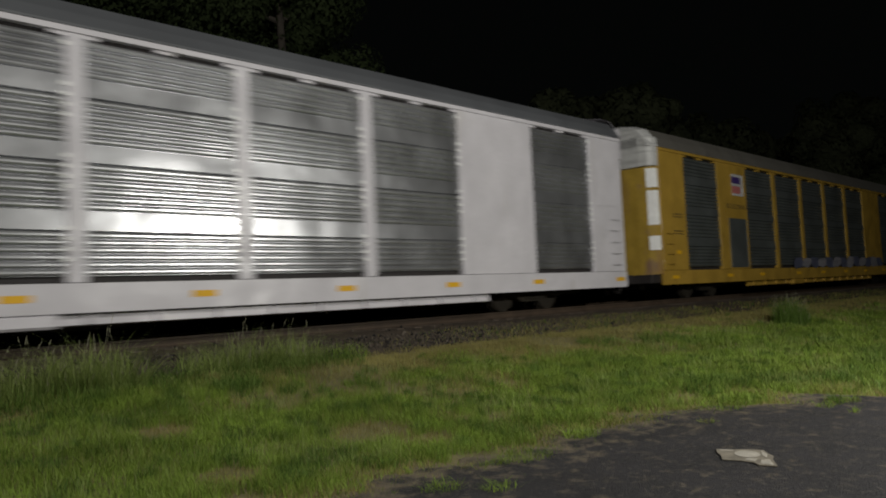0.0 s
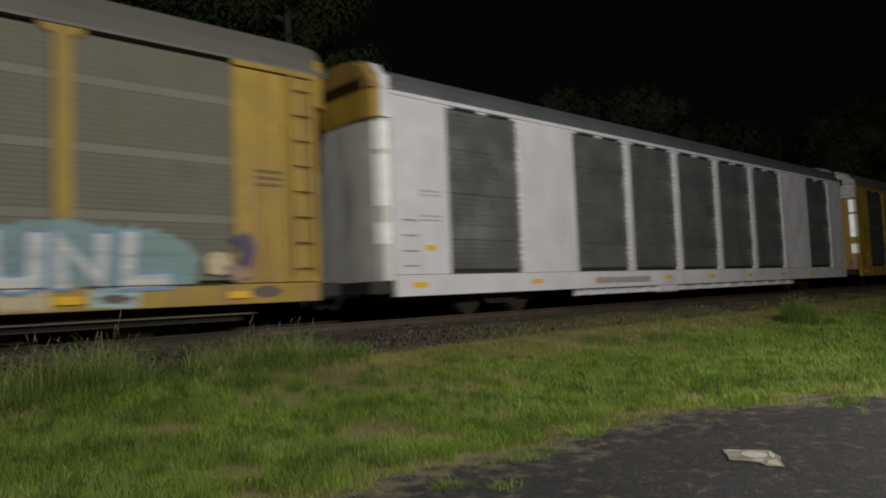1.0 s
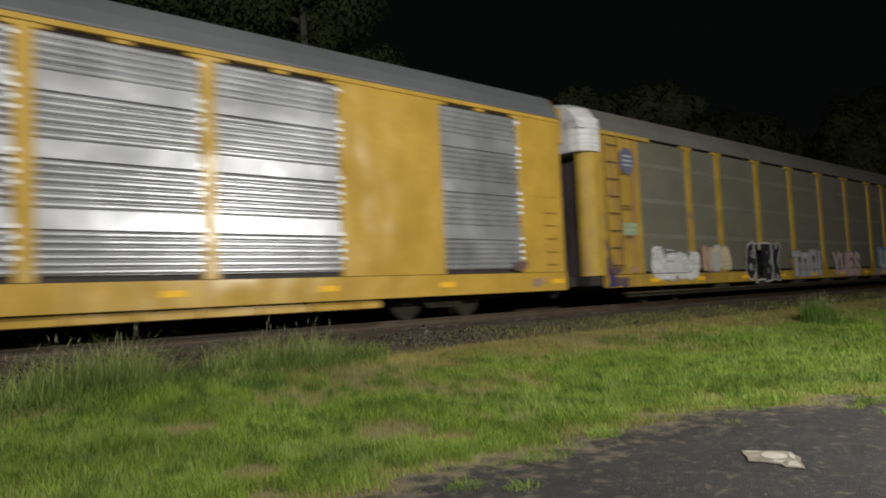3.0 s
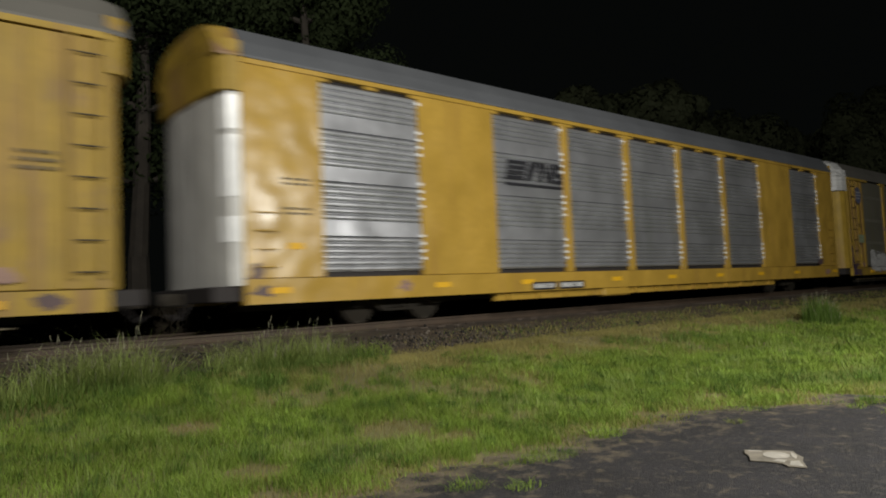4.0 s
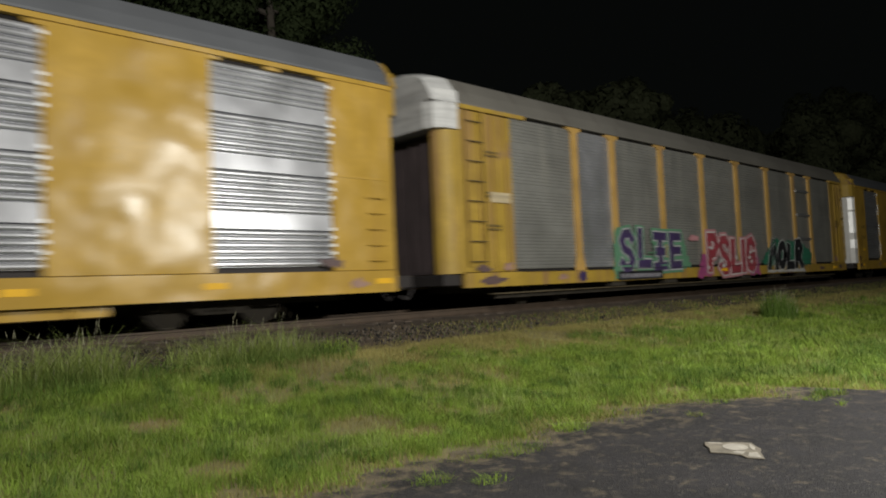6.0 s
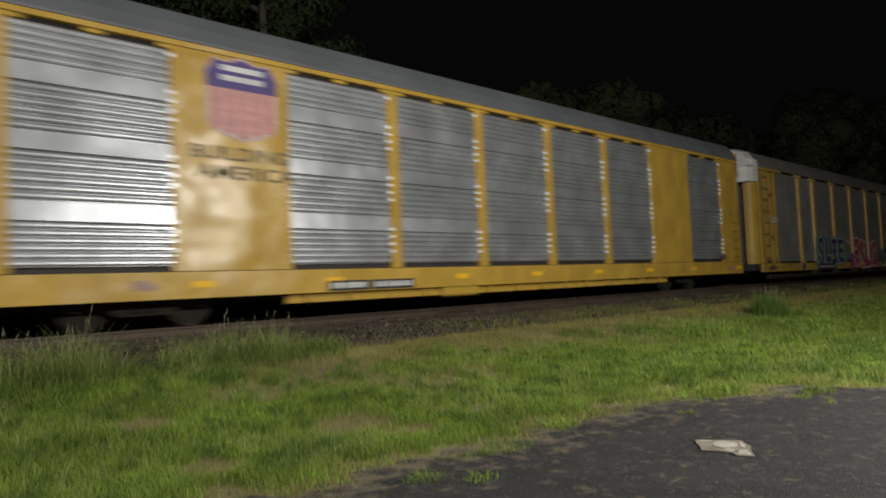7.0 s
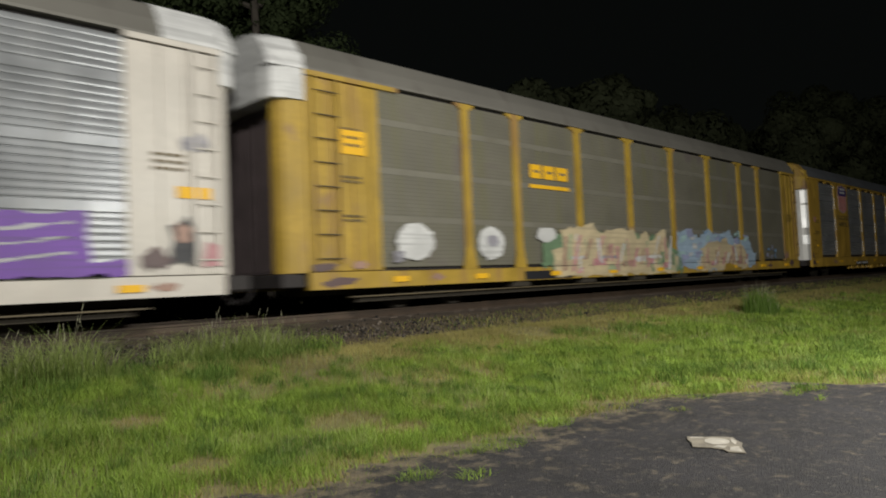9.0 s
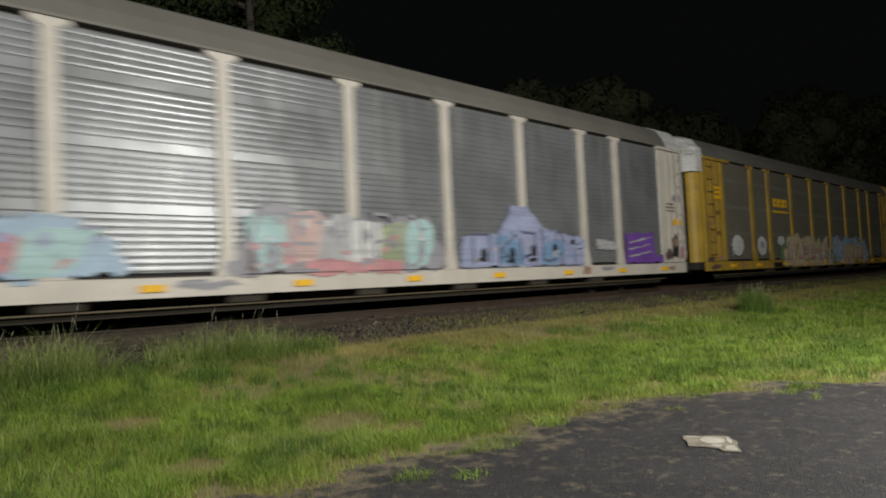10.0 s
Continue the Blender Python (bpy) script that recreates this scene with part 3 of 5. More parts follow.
# ---- track ----
def build_track():
    bed = part_mesh("ballast_bed", grid_sheet("ballast_bed", np.concatenate([[-400, -200, -80], np.arange(-30, 80, .5), [120, 200, 400, 900]]),
                    np.array([9.63, 10.06, 10.45, 11.0, 11.55, 13.04, 14.54, 15.2, 16.0, 16.8]),
                    lambda x, y: np.interp(y, [9.63, 10.06, 10.45, 11.0, 11.55, 14.54, 15.2, 16.8], [.53, .645, .70, .805, .857, .857, .80, .46]) + .012 * np.sin(x * 2.1 + y * 3)), BALLASTBED)
    tagged(bed, "dusty brown ballast bed under the track", "ballast", kind="structure")
    rnd = np.random.default_rng(3)
    n = 17000
    u = rnd.random(n)
    X, Y = -2 + 62 * u ** 1.5, 9.78 + 1.25 * rnd.random(n) ** 1.2 + 1.8 * (rnd.random(n) < .06) * rnd.random(n)
    keep = rnd.random(n) < np.clip((Y - 9.73) / .5 + .1, 0, 1) * np.clip((13.5 - X) / 4, .12, 1)
    X, Y = X[keep], Y[keep]
    n = len(X)
    R = rnd.uniform(.011, .026, n) * (1 + .7 * (rnd.random(n) < .12))
    oct_v = np.array([(1, 0, 0), (-1, 0, 0), (0, 1, 0), (0, -1, 0), (0, 0, 1), (0, 0, -1)], float)
    oct_f = np.array([(0, 2, 4), (2, 1, 4), (1, 3, 4), (3, 0, 4), (2, 0, 5), (1, 2, 5), (3, 1, 5), (0, 3, 5)])
    v = oct_v[None] * R[:, None, None] * rnd.uniform(.6, 1.4, (n, 6, 1)) + rnd.uniform(-.3, .3, (n, 6, 3)) * R[:, None, None]
    Z = np.interp(Y, [9.63, 10.06, 10.45, 11.0, 11.55], [.53, .645, .70, .805, .857]) + R * .5
    v += np.stack([X, Y, Z], 1)[:, None]
    f = (oct_f[None] + np.arange(n)[:, None, None] * 6).reshape(-1, 3)
    st = part_mesh("ballast_stones", raw_mesh("ballast_stones", v.reshape(-1, 3), f), STONE)
    tagged(st, "loose grey-brown crushed ballast stones", "ballast", kind="stuff")
    track = new("railway_track")
    tagged(track, "single railway track with steel rails on dark wooden ties", "track", kind="structure")
    prof = [(-.07, 0), (.07, 0), (.07, .012), (.012, .03), (.012, .12), (.036, .13), (.036, .165), (-.036, .165), (-.036, .13), (-.012, .12), (-.012, .03), (-.07, .012)]
    for y in (MID - .7525, MID + .7525):
        part("rail", prism([(y + a, RAIL - .165 + b) for a, b in prof], -300, 700), RAILSTEEL, track, "rusty steel rail with a worn head")
    tie = bpy.data.meshes.new("tie")
    bm = boxed(-.115, .115, -1.3, 1.3, -.17, 0, bevel=.012)
    bm.to_mesh(tie)
    bm.free()
    for i in range(190):
        part_mesh("tie", tie, TIEWOOD, track, place=pose(-14 + i * .5 + random.uniform(-.02, .02), MID + random.uniform(-.03, .03), RAIL - .163, 0, 0, random.uniform(-.6, .6)))


build_track()


# ---- trees ----
def build_tree(x, y, h, r, seed, leaves=5000, size=.22, low=.3, mat=LEAF):
    rnd = random.Random(seed)
    tree = new("tree")
    tagged(tree, "leafy deciduous tree standing in the dark behind the track", "tree", group="trees behind the track")
    z0 = float(slope(x, y)) - .1
    tree.matrix_basis = pose(x, y, z0, 0, 0, rnd.uniform(0, 360))
    bm = bmesh.new()
    p, pts = Vector((0, 0, 0)), []
    for i in range(6):
        q = p + Vector((rnd.uniform(-.25, .25), rnd.uniform(-.25, .25), h * .14))
        tube(bm, p, q, .30 * (1 - i / 8) * h / 14, .30 * (1 - (i + 1) / 8) * h / 14, 9)
        p = q
        if i >= 1:
            for _ in range(3):
                a = rnd.uniform(0, math.tau)
                l = r * rnd.uniform(.5, .95)
                e = p + Vector((math.cos(a) * l, math.sin(a) * l, l * rnd.uniform(.25, .8)))
                m = (p + e) / 2 + Vector((0, 0, rnd.uniform(-.3, .3)))
                tube(bm, p, m, .09 * h / 14, .06 * h / 14, 6)
                tube(bm, m, e, .06 * h / 14, .02, 6)
                pts += [e, m, (m + e) / 2]
                for _ in range(2):
                    e2 = m + Vector((rnd.uniform(-1, 1), rnd.uniform(-1, 1), rnd.uniform(.1, 1))) * l * .55
                    tube(bm, m, e2, .035, .012, 5)
                    pts.append(e2)
    pts += [p, p + Vector((0, 0, h * .08))]
    part("trunk", bm, BARK, tree, "grey-brown trunk with spreading limbs")
    g = np.random.default_rng(seed)
    C = np.array([tuple(q) for q in pts])
    C = C[C[:, 2] > h * low * .8]
    own = g.integers(0, len(C), leaves)
    spread = r * .24 * g.uniform(.5, 1.4, len(C))
    D = g.normal(0, 1, (leaves, 3))
    D /= np.linalg.norm(D, axis=1)[:, None]
    P = C[own] + D * (g.random(leaves) ** .25 * spread[own] * 1.35)[:, None]
    face = D + g.normal(0, .22, (leaves, 3))
    face /= np.linalg.norm(face, axis=1)[:, None]
    a = np.cross(face, g.normal(0, 1, (leaves, 3)))
    a /= np.linalg.norm(a, axis=1)[:, None]
    b = np.cross(face, a)
    s = size * g.uniform(.6, 1.4, leaves)[:, None]
    V = np.stack([P - a * s, P + b * s * .5, P + a * s, P - b * s * .5], 1).reshape(-1, 3)
    part_mesh("crown", raw_mesh("crown", V, np.arange(leaves * 4).reshape(-1, 4)), mat, tree, "dense green crown with gaps")


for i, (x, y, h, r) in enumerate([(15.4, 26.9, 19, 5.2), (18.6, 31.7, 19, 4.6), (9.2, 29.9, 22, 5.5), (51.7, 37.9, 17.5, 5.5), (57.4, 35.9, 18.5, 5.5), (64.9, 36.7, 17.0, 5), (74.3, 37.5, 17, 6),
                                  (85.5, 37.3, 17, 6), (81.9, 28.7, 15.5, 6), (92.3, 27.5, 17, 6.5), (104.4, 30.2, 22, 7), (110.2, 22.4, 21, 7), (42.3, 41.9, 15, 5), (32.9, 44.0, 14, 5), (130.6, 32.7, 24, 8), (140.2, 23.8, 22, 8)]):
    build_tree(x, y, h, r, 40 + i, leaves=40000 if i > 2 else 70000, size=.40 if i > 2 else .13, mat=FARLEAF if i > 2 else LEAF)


# ---- rail cars: x along the car from its left corner, y inwards from the near side, z from the rail ----
WIDE = 3.2
LEN = 26.45


def truck_part(car, x):
    truck = new("truck")
    truck.parent = car
    truck.matrix_basis = pose(x, WIDE / 2, RAIL - CARZ)
    for s in (-1, 1):
        y = s * 1.0
        prof = [(-1.25, .36), (-1.05, .58), (-.55, .62), (-.35, .74), (.35, .74), (.55, .62), (1.05, .58), (1.25, .36), (1.05, .34), (.7, .44), (.42, .24), (-.42, .24), (-.7, .44), (-1.05, .34)]
        part("side_frame", prism(prof, y - .07, y + .07, "y"), UNDER, truck, "sooty cast steel side frame")
        for k in range(3):
            bm = bmesh.new()
            for j in range(5):
                tube(bm, ((k - 1) * .17, y - s * -.09, .3 + j * .07), ((k - 1) * .17, y - s * -.09, .335 + j * .07), .055, .055, 8)
            part("spring", bm, UNDER, truck)
    part("bolster", boxed(-.2, .2, -1.2, 1.2, .45, .68, bevel=.03), UNDER, truck)
    made = []
    for dx in (-.89, .89):
        bm = bmesh.new()
        tube(bm, (0, -.95, 0), (0, .95, 0), .075, seg=10)
        for s in (-1, 1):
            tube(bm, (0, s * .70, 0), (0, s * .83, 0), .42, .41, seg=28)
            tube(bm, (0, s * .67, 0), (0, s * .70, 0), .445, .445, seg=28)
            tube(bm, (0, s * .83, 0), (0, s * .87, 0), .14, .12, seg=12)
        made.append(part("wheelset", bm, UNDER, truck, "worn steel wheels on an axle", place=pose(dx, 0, .42)))
    return made


def roof_profile(eave, over=0.03, full=False):
    k = .93 if full or eave > 5.05 else .75 if eave > 5.02 else 1.0
    pr = [(-over, eave), (-over, eave + .05), (.10, eave + .34), (.32, eave + .66), (.62, eave + .80), (1.1, eave + .90), (1.6, eave + .93), (2.1, eave + .90),
            (2.58, eave + .80), (2.88, eave + .66), (3.1, eave + .34), (WIDE + over, eave + .05), (WIDE + over, eave)]
    return [(y, eave + (z - eave) * k) for y, z in pr]


def two_tone(ob, x, reach, mat):
    """The second paint covers the faces within reach of the car's corner."""
    ob.data.materials.append(mat)
    for f in ob.data.polygons:
        if abs(f.center.x - x) < reach and f.normal.z > -.5 and len(f.vertices) == 4:
            f.material_index = 1


def end_parts(car, x, d, eave, doormat, capmat, modern, hoodmat=None, endroof=None):
    """The bulging end doors, the hood over them, the coupler; d is -1 at the left end, 1 at the right."""
    top = 4.42 if modern else 4.36
    bulge = (.38 if modern else .6) if d < 0 else .22
    if modern and d < 0:
        line = [(0, .03), (.06, .035), (.21, .10), (.29, .30), (.35, .62), (bulge, 1.0)]
    elif modern:
        line = [(0, .12), (.1, .2), (bulge, .5), (bulge, 1.0)]
    else:
        k = bulge / .6
        line = [(0, .03), (.22 * k, .05), (.42 * k, .14), (.52 * k, .28), (.54 * k, .42)]
    for half in (0, 1):
        y0 = WIDE / 2 - .012
        pr = [(0, y0)] + line + ([(bulge, y0)] if modern else [(.2 * bulge, .45), (.2 * bulge, y0)])
        if half:
            pr = [(a, WIDE - b) for a, b in pr]
        # right-end doors of modern cars are blackened for the shaded gap between cars
        part("end_door", prism([(x + d * a, b) for a, b in pr], .98, top, "z"), doormat if d < 0 else (doormat if not modern else SOOTSHADE), car, "tall curved end door")
        if not modern:
            ya, yb = (.46, y0) if half == 0 else (WIDE - y0, WIDE - .46)
            xa, xb = sorted((x + d * .2 * bulge, x + d * .5 * bulge))
            part("door_leaf", boxed(xa, xb, ya, yb, 1.0, top - .03), DOORDIRT, car, "sooty dark door leaf")
        for q in () if modern and d < 0 else (.35, .6, .85):
            yy = y0 * q if half == 0 else WIDE - y0 * q
            f = d * (bulge if modern else .5 * bulge)
            xa, xb = sorted((x + f, x + f + d * .035))
            part("door_rib", boxed(xa, xb, yy - .035, yy + .035, 1.05, top - .1), (doormat if d < 0 else SOOTSHADE) if modern else DOORDIRT, car)
    if modern and d < 0:
        for za, zb in ((1.75, 2.2), (2.55, 3.65), (3.75, 4.36)):
            pr = [(x - .05, .036), (x - .05, .014), (x - .217, .085), (x - .297, .28), (x - .287, .30), (x - .205, .105)]
            part("corner_strip", prism(pr, za, zb, "z"), BRIGHTWHITE, car, "bright white strip on the door's corner")
    dh = bulge + (.14 if not modern else .04)
    hood = [(0, .0), (dh * .55, .03), (dh * .88, .16), (dh, .42)]
    hood = hood + [(a, WIDE - b) for a, b in reversed(hood)]
    hood_ob = part("hood", prism([(x + d * a, b) for a, b in hood], top + .02, eave + .3, "z"), hoodmat or capmat, car, "rounded hood over the end door")
    if hoodmat:
        two_tone(hood_ob, x, dh * .5, capmat)
    rp = roof_profile(eave, full=modern)
    bm = bmesh.new()
    rings = []
    for k in range(4):
        f = k / 3
        s = math.cos(f * math.pi / 2 * .8)
        rings.append([bm.verts.new((x + d * dh * math.sin(f * math.pi / 2), WIDE / 2 + (y - WIDE / 2) * (1 - .08 * f), eave + .1 + (z - eave - .1) * (1 - .16 * f * f))) for y, z in rp])
    for a, b in zip(rings, rings[1:]):
        for i in range(len(rp) - 1):
            bm.faces.new((a[i], a[i + 1], b[i + 1], b[i]))
    bm.faces.new(rings[-1])
    bmesh.ops.recalc_face_normals(bm, faces=bm.faces)
    roof_ob = part("roof_end", bm, endroof or hoodmat or capmat, car, "rounded roof end")
    if hoodmat:
        two_tone(roof_ob, x, dh * .5, capmat)
    part("end_sill", boxed(min(x, x + d * .55), max(x, x + d * .55), .12, WIDE - .12, .70, .975, bevel=.02), SOOTSHADE, car)
    bm = boxed(min(x + d * .4, x + d * .95), max(x + d * .4, x + d * .95), WIDE / 2 - .12, WIDE / 2 + .12, .66, .9, bevel=.03)
    part("coupler", bm, UNDER, car, "sooty knuckle coupler")
    bm = bmesh.new()
    tube(bm, (x + d * .5, WIDE / 2 - .35, .72), (x + d * .75, WIDE / 2 - .38, .42), .03)
    tube(bm, (x + d * .75, WIDE / 2 - .38, .42), (x + d * .9, WIDE / 2 - .3, .52), .03)
    part("brake_hose", bm, SOOTSHADE, car)


def bars(name, car, x, z, w, rows, gap, mat, h=.05, y=-.004, seed=1):
    """Lines of lettering too small to read."""
    rnd = random.Random(seed)
    for i in range(rows):
        bm = bmesh.new()
        s = x
        while s < x + w - .03:
            l = min(rnd.uniform(.06, .2), x + w - s)
            box(bm, s, s + l, y, y + .003, z - i * gap, z - i * gap + h)
            s += l + .04
        tagged(part(name, bm, mat, car), kind="stuff")


SHEETS = {}


def panel(car, x0, x1, z0, z1, mat, bands, pitch, crest, trough, back=.11, name="side_panel", label="", tilt=.02):
    key = (round(x1 - x0, 2), round(z0, 2), round(z1, 2), mat.name, pitch)
    if key not in SHEETS:
        me = bpy.data.meshes.new(name)
        bm = prism(sheet_profile(z0, z1, bands, pitch, crest, trough, back, tilt), 0, round(x1 - x0, 2))
        bmesh.ops.triangulate(bm, faces=[f for f in bm.faces if len(f.verts) > 4])
        bm.to_mesh(me)
        bm.free()
        SHEETS[key] = me
    return part_mesh(name, SHEETS[key], mat, car, label, pose(x0, 0, 0))


def common(car, eave, bodymat, roofmat, before=-.02, after=-.02):
    # solid core, blackened so the vents show an unlit inside
    part("body", boxed(.05, LEN - .05, .13, WIDE - .13, .95, eave - .02), SOOTSHADE, car, "solid core coloured black as an unlit interior")
    part("far_side", boxed(0, LEN, WIDE - .125, WIDE, .64, eave), bodymat, car, "far side wall")
    rp = roof_profile(eave)
    part("roof", prism(rp, -before, LEN + after), roofmat, car, "long arched sheet-metal roof")
    for x in (3.7, LEN - 3.7):
        SETS.extend(truck_part(car, x))
    part("centre_sill", boxed(.5, LEN - .5, WIDE / 2 - .3, WIDE / 2 + .3, .5, .95), UNDER, car)
    part("brake_tank", prism(oval(WIDE / 2 - .65, .55, .2, .2), 11, 12.6), UNDER, car)


SETS = []
CARS = []


def ladder(car, x, mat, z0=1.15, z1=4.9, w=.42):
    for s in (0, w):
        part("ladder_rail", boxed(x + s - .025, x + s + .025, -.075, -.045, z0, z1), mat, car)
    z = z0 + .1
    while z < z1:
        bm = bmesh.new()
        tube(bm, (x, -.07, z), (x + w, -.07, z), .014, seg=6)
        part("rung", bm, mat if mat is CREAM else RUST, car)
        z += .48


def modern_car(index, paintmat, roofmat, sheetmat, doormat, label, eave=5.055, shift=0.0, cap=None, hoodmat=None):
    car = new("autorack_car")
    tagged(car, label, "rail car", group="train of enclosed car carriers")
    CARS.append((car, FIRST - PITCH * (index - 1) + shift))
    common(car, eave, paintmat, roofmat)
    bays = [(1.61, 4.01), (22.4, 24.88)] + [(6.28 + i * 2.755, 8.75 + i * 2.755) for i in range(5)]
    bays.sort()
    bands = [(1.88, 2.2), (2.94, 3.24), (3.96, 4.28)]
    z0, z1 = 1.2, 4.88
    # plates and posts between the sheets
    edge = 0.0
    for a, b in bays + [(LEN, LEN)]:
        name = "post" if .1 < a - edge < .6 else "side_plate"
        part(name, boxed(edge, a, 0.0, .12, 1.1, eave - .10, bevel=.008), paintmat, car)
        edge = b
    for a, b in bays:
        panel(car, a + .004, b - .004, z0, z1, sheetmat, bands, .116, .03, .08, label="corrugated bare metal side panel")
        m = (a + b) / 2
        for c, wd in ((m, .3), (a + .1, .2), (b - .1, .2)):
            part("vent_tab", boxed(c - wd / 2, c + wd / 2, .012, .1, z1 + .006, eave - .104), paintmat, car)
        if sheetmat is not DARKPANEL:
            # the jamb's lit spots between ribs, added as small white boxes
            for i in range(22):
                if i % 7 < 4:
                    zz = 1.42 + i * .158
                    part("jamb_tab", boxed(b - .045, b + .05, -.006, .03, zz, zz + .06), BRIGHTWHITE, car)
    part("eave_beam", prism([(-.025, eave - .10), (-.025, eave - .01), (.1, eave - .004), (.1, eave - .10)], 0, LEN), paintmat, car)
    part("side_sill", prism([(-.02, .64), (-.02, 1.09), (.1, 1.096), (.1, .64)], 0, LEN), paintmat, car)
    part("sill_skirt", prism([(.12, .62), (.12, .46), (.2, .44), (.2, .62)], 6.2, 20.7), paintmat, car, "shallow beam under the sill")
    for i in range(14):
        x = 6.6 + i * 1.04
        part("skirt_gusset", boxed(x, x + .05, .05, .12, .48, .63), paintmat, car)
    for a in (.45, 4.3, 7.0, 10.6, 13.4, 16.3, 19.2, 22.2, 25.9):
        part("reflector", boxed(a, a + .42, -.026, -.021, .82, .93), SIGNYELLOW, car)
    part("jack_pad", boxed(10.2, 11.4, -.01, .2, .42, .637, bevel=.04), paintmat, car)
    part("placard", boxed(.85, 1.15, -.01, -.001, 1.62, 1.74), SIGNYELLOW, car)
    for zz in (2.9, 2.35):
        bars("stencil_line", car, .75, zz, .6, 2, .09, PALEMARK if paintmat is WHITE else LETTER, .045, seed=int(zz * 10))
    for zz in (1.3, 1.62, 1.95, 2.28):
        part("grab_iron", tube(bmesh.new(), (.22, -.06, zz), (.62, -.06, zz), .012, seg=6), paintmat, car)
    for zz in (1.3, 1.62, 1.95, 2.28, 2.6):
        part("grab_iron", tube(bmesh.new(), (LEN - .72, -.06, zz), (LEN - .3, -.06, zz), .012, seg=6), paintmat, car)
    part("end_seam", boxed(LEN - 1.45, LEN - .2, -.012, -.002, 2.98, 3.02), paintmat, car)
    if paintmat is WHITE:
        bars("stencil_line", car, 7.0, .76, 2.7, 1, .1, P_GREY, .17, y=-.026, seed=77)
    end_parts(car, 0.0, -1, eave, doormat, cap or paintmat, True, hoodmat)
    end_parts(car, LEN, 1, eave, doormat, paintmat, True)
    return car


OLD_POSTS = [4.45, 6.35, 9.16, 11.97, 14.79, 17.61, 20.45, 22.36]


def old_car(index, paintmat, roofmat, sheetmat, doormat, capmat, label, shift=0.0, eave=4.995, pitch=.085, depth=.015, postmat=None, clean=()):
    car = new("autorack_car")
    tagged(car, label, "rail car", group="train of enclosed car carriers")
    CARS.append((car, FIRST - PITCH * (index - 1) + shift))
    common(car, eave, paintmat, roofmat, .1, .3)
    left, right = 1.75, 25.08
    post = postmat or paintmat
    for x0, x1 in ((-.1, left), (right, LEN + .3)):
        part("end_plate", boxed(x0, x1, 0.0, .12, 1.0, eave - .12, bevel=.01), paintmat, car, "painted end plate with ladder")
        part("plate_header", prism([(-.05, eave - .10), (-.05, eave + .0), (.1, eave + .0), (.1, eave - .10)], x0, x1 + (.55 if x0 < 0 else .0)), paintmat, car)
        for q in (.35, .62, .86):
            xx = x0 + (x1 - x0) * q
            part("plate_rib", boxed(xx - .03, xx + .03, -.03, .0, 1.02, eave - .14), paintmat, car)
    bands = [(2.02, 2.2), (3.06, 3.24), (4.12, 4.3)]
    stops = [left] + OLD_POSTS + [right]
    for a, b in zip(stops, stops[1:]):
        pa, pb = (a + (.13 if a != left else .004), b - (.13 if b != right else .004))
        panel(car, pa, pb, 1.06, eave - .075, GALV if stops.index(a) in clean else sheetmat, bands, pitch, .03, .03 + depth, label="ribbed metal side panel", tilt=0.0)
        # flat bands get a lighter colour in place of their missing rib shade
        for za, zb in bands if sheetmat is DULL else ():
            part("panel_band", boxed(pa, pb, .0265, .035, za + .02, zb - .02), LITBAND, car, "flat panel band, coloured lighter than the self-shading ribs")
    for x in OLD_POSTS:
        w = .13
        pr = [(x - w, 1.02), (x + w, 1.02), (x + w, eave - .17), (x + .31, eave - .08), (x + .31, eave - .02), (x - .31, eave - .02), (x - .31, eave - .08), (x - w, eave - .17)]
        part("post", prism(pr, -.03, .1, "y"), post, car, "flared side post")
        foot = [(x - .13, 1.5), (x + .13, 1.5), (x + .25, .98), (x - .25, .98)]
        part("post_foot", prism(foot, -.034, -.005, "y"), post, car)
    part("side_sill", prism([(-.02, .64), (-.02, .985), (.1, .99), (.1, .64)], -.1, LEN + .3), paintmat, car)
    part("lower_flange", boxed(1.0, LEN - 1.0, .10, .30, .455, .48), FLANGE, car, "dusty flange under the sill")
    part("lower_beam", prism([(.24, .452), (.25, .35), (.31, .34), (.42, .45)], 1.2, LEN - 1.2), UNDER, car, "sooty lower beam")
    for x in (24.9,) if postmat else (2.0, 4.6, 7.6, 10.5, 13.4, 16.3, 19.3, 22.2, 24.9):
        part("reflector", boxed(x, x + .42, -.058, -.021, .74, .86), SIGNYELLOW, car)
    # the black gap over the sill, added as a raised strip
    for a, b in zip(stops, stops[1:]):
        part("sill_ledge", boxed(a + .28, b - .28, -.056, -.018, .987, 1.004), SOOTSHADE, car, "raised black strip drawn for the gap above the sill")
    for x in (6.1, 9.2, 12.1, 15, 17.9, 20.7):
        part("sill_bracket", boxed(x, x + .7, .06, .3, .5, .637), UNDER, car)
    ladder(car, .06, paintmat, w=.6)
    ladder(car, LEN - .22, paintmat)
    for zz in (3.9, 2.9, 2.1):
        bars("stencil_line", car, .72, zz, .5, 2, .09, LETTER, .05, y=-.0345, seed=int(zz * 10) + index)
    bars("stencil_line", car, LEN - .95, 3.0, .55, 3, .12, LETTER, .05, y=-.0345, seed=index)
    end_parts(car, -.1, -1, eave, doormat, capmat, False)
    if paintmat is CREAM:
        end_parts(car, LEN + .3, 1, eave, doormat, capmat, False)
    else:
        end_parts(car, LEN + .3, 1, eave, doormat, paintmat, False, endroof=roofmat)
    return car


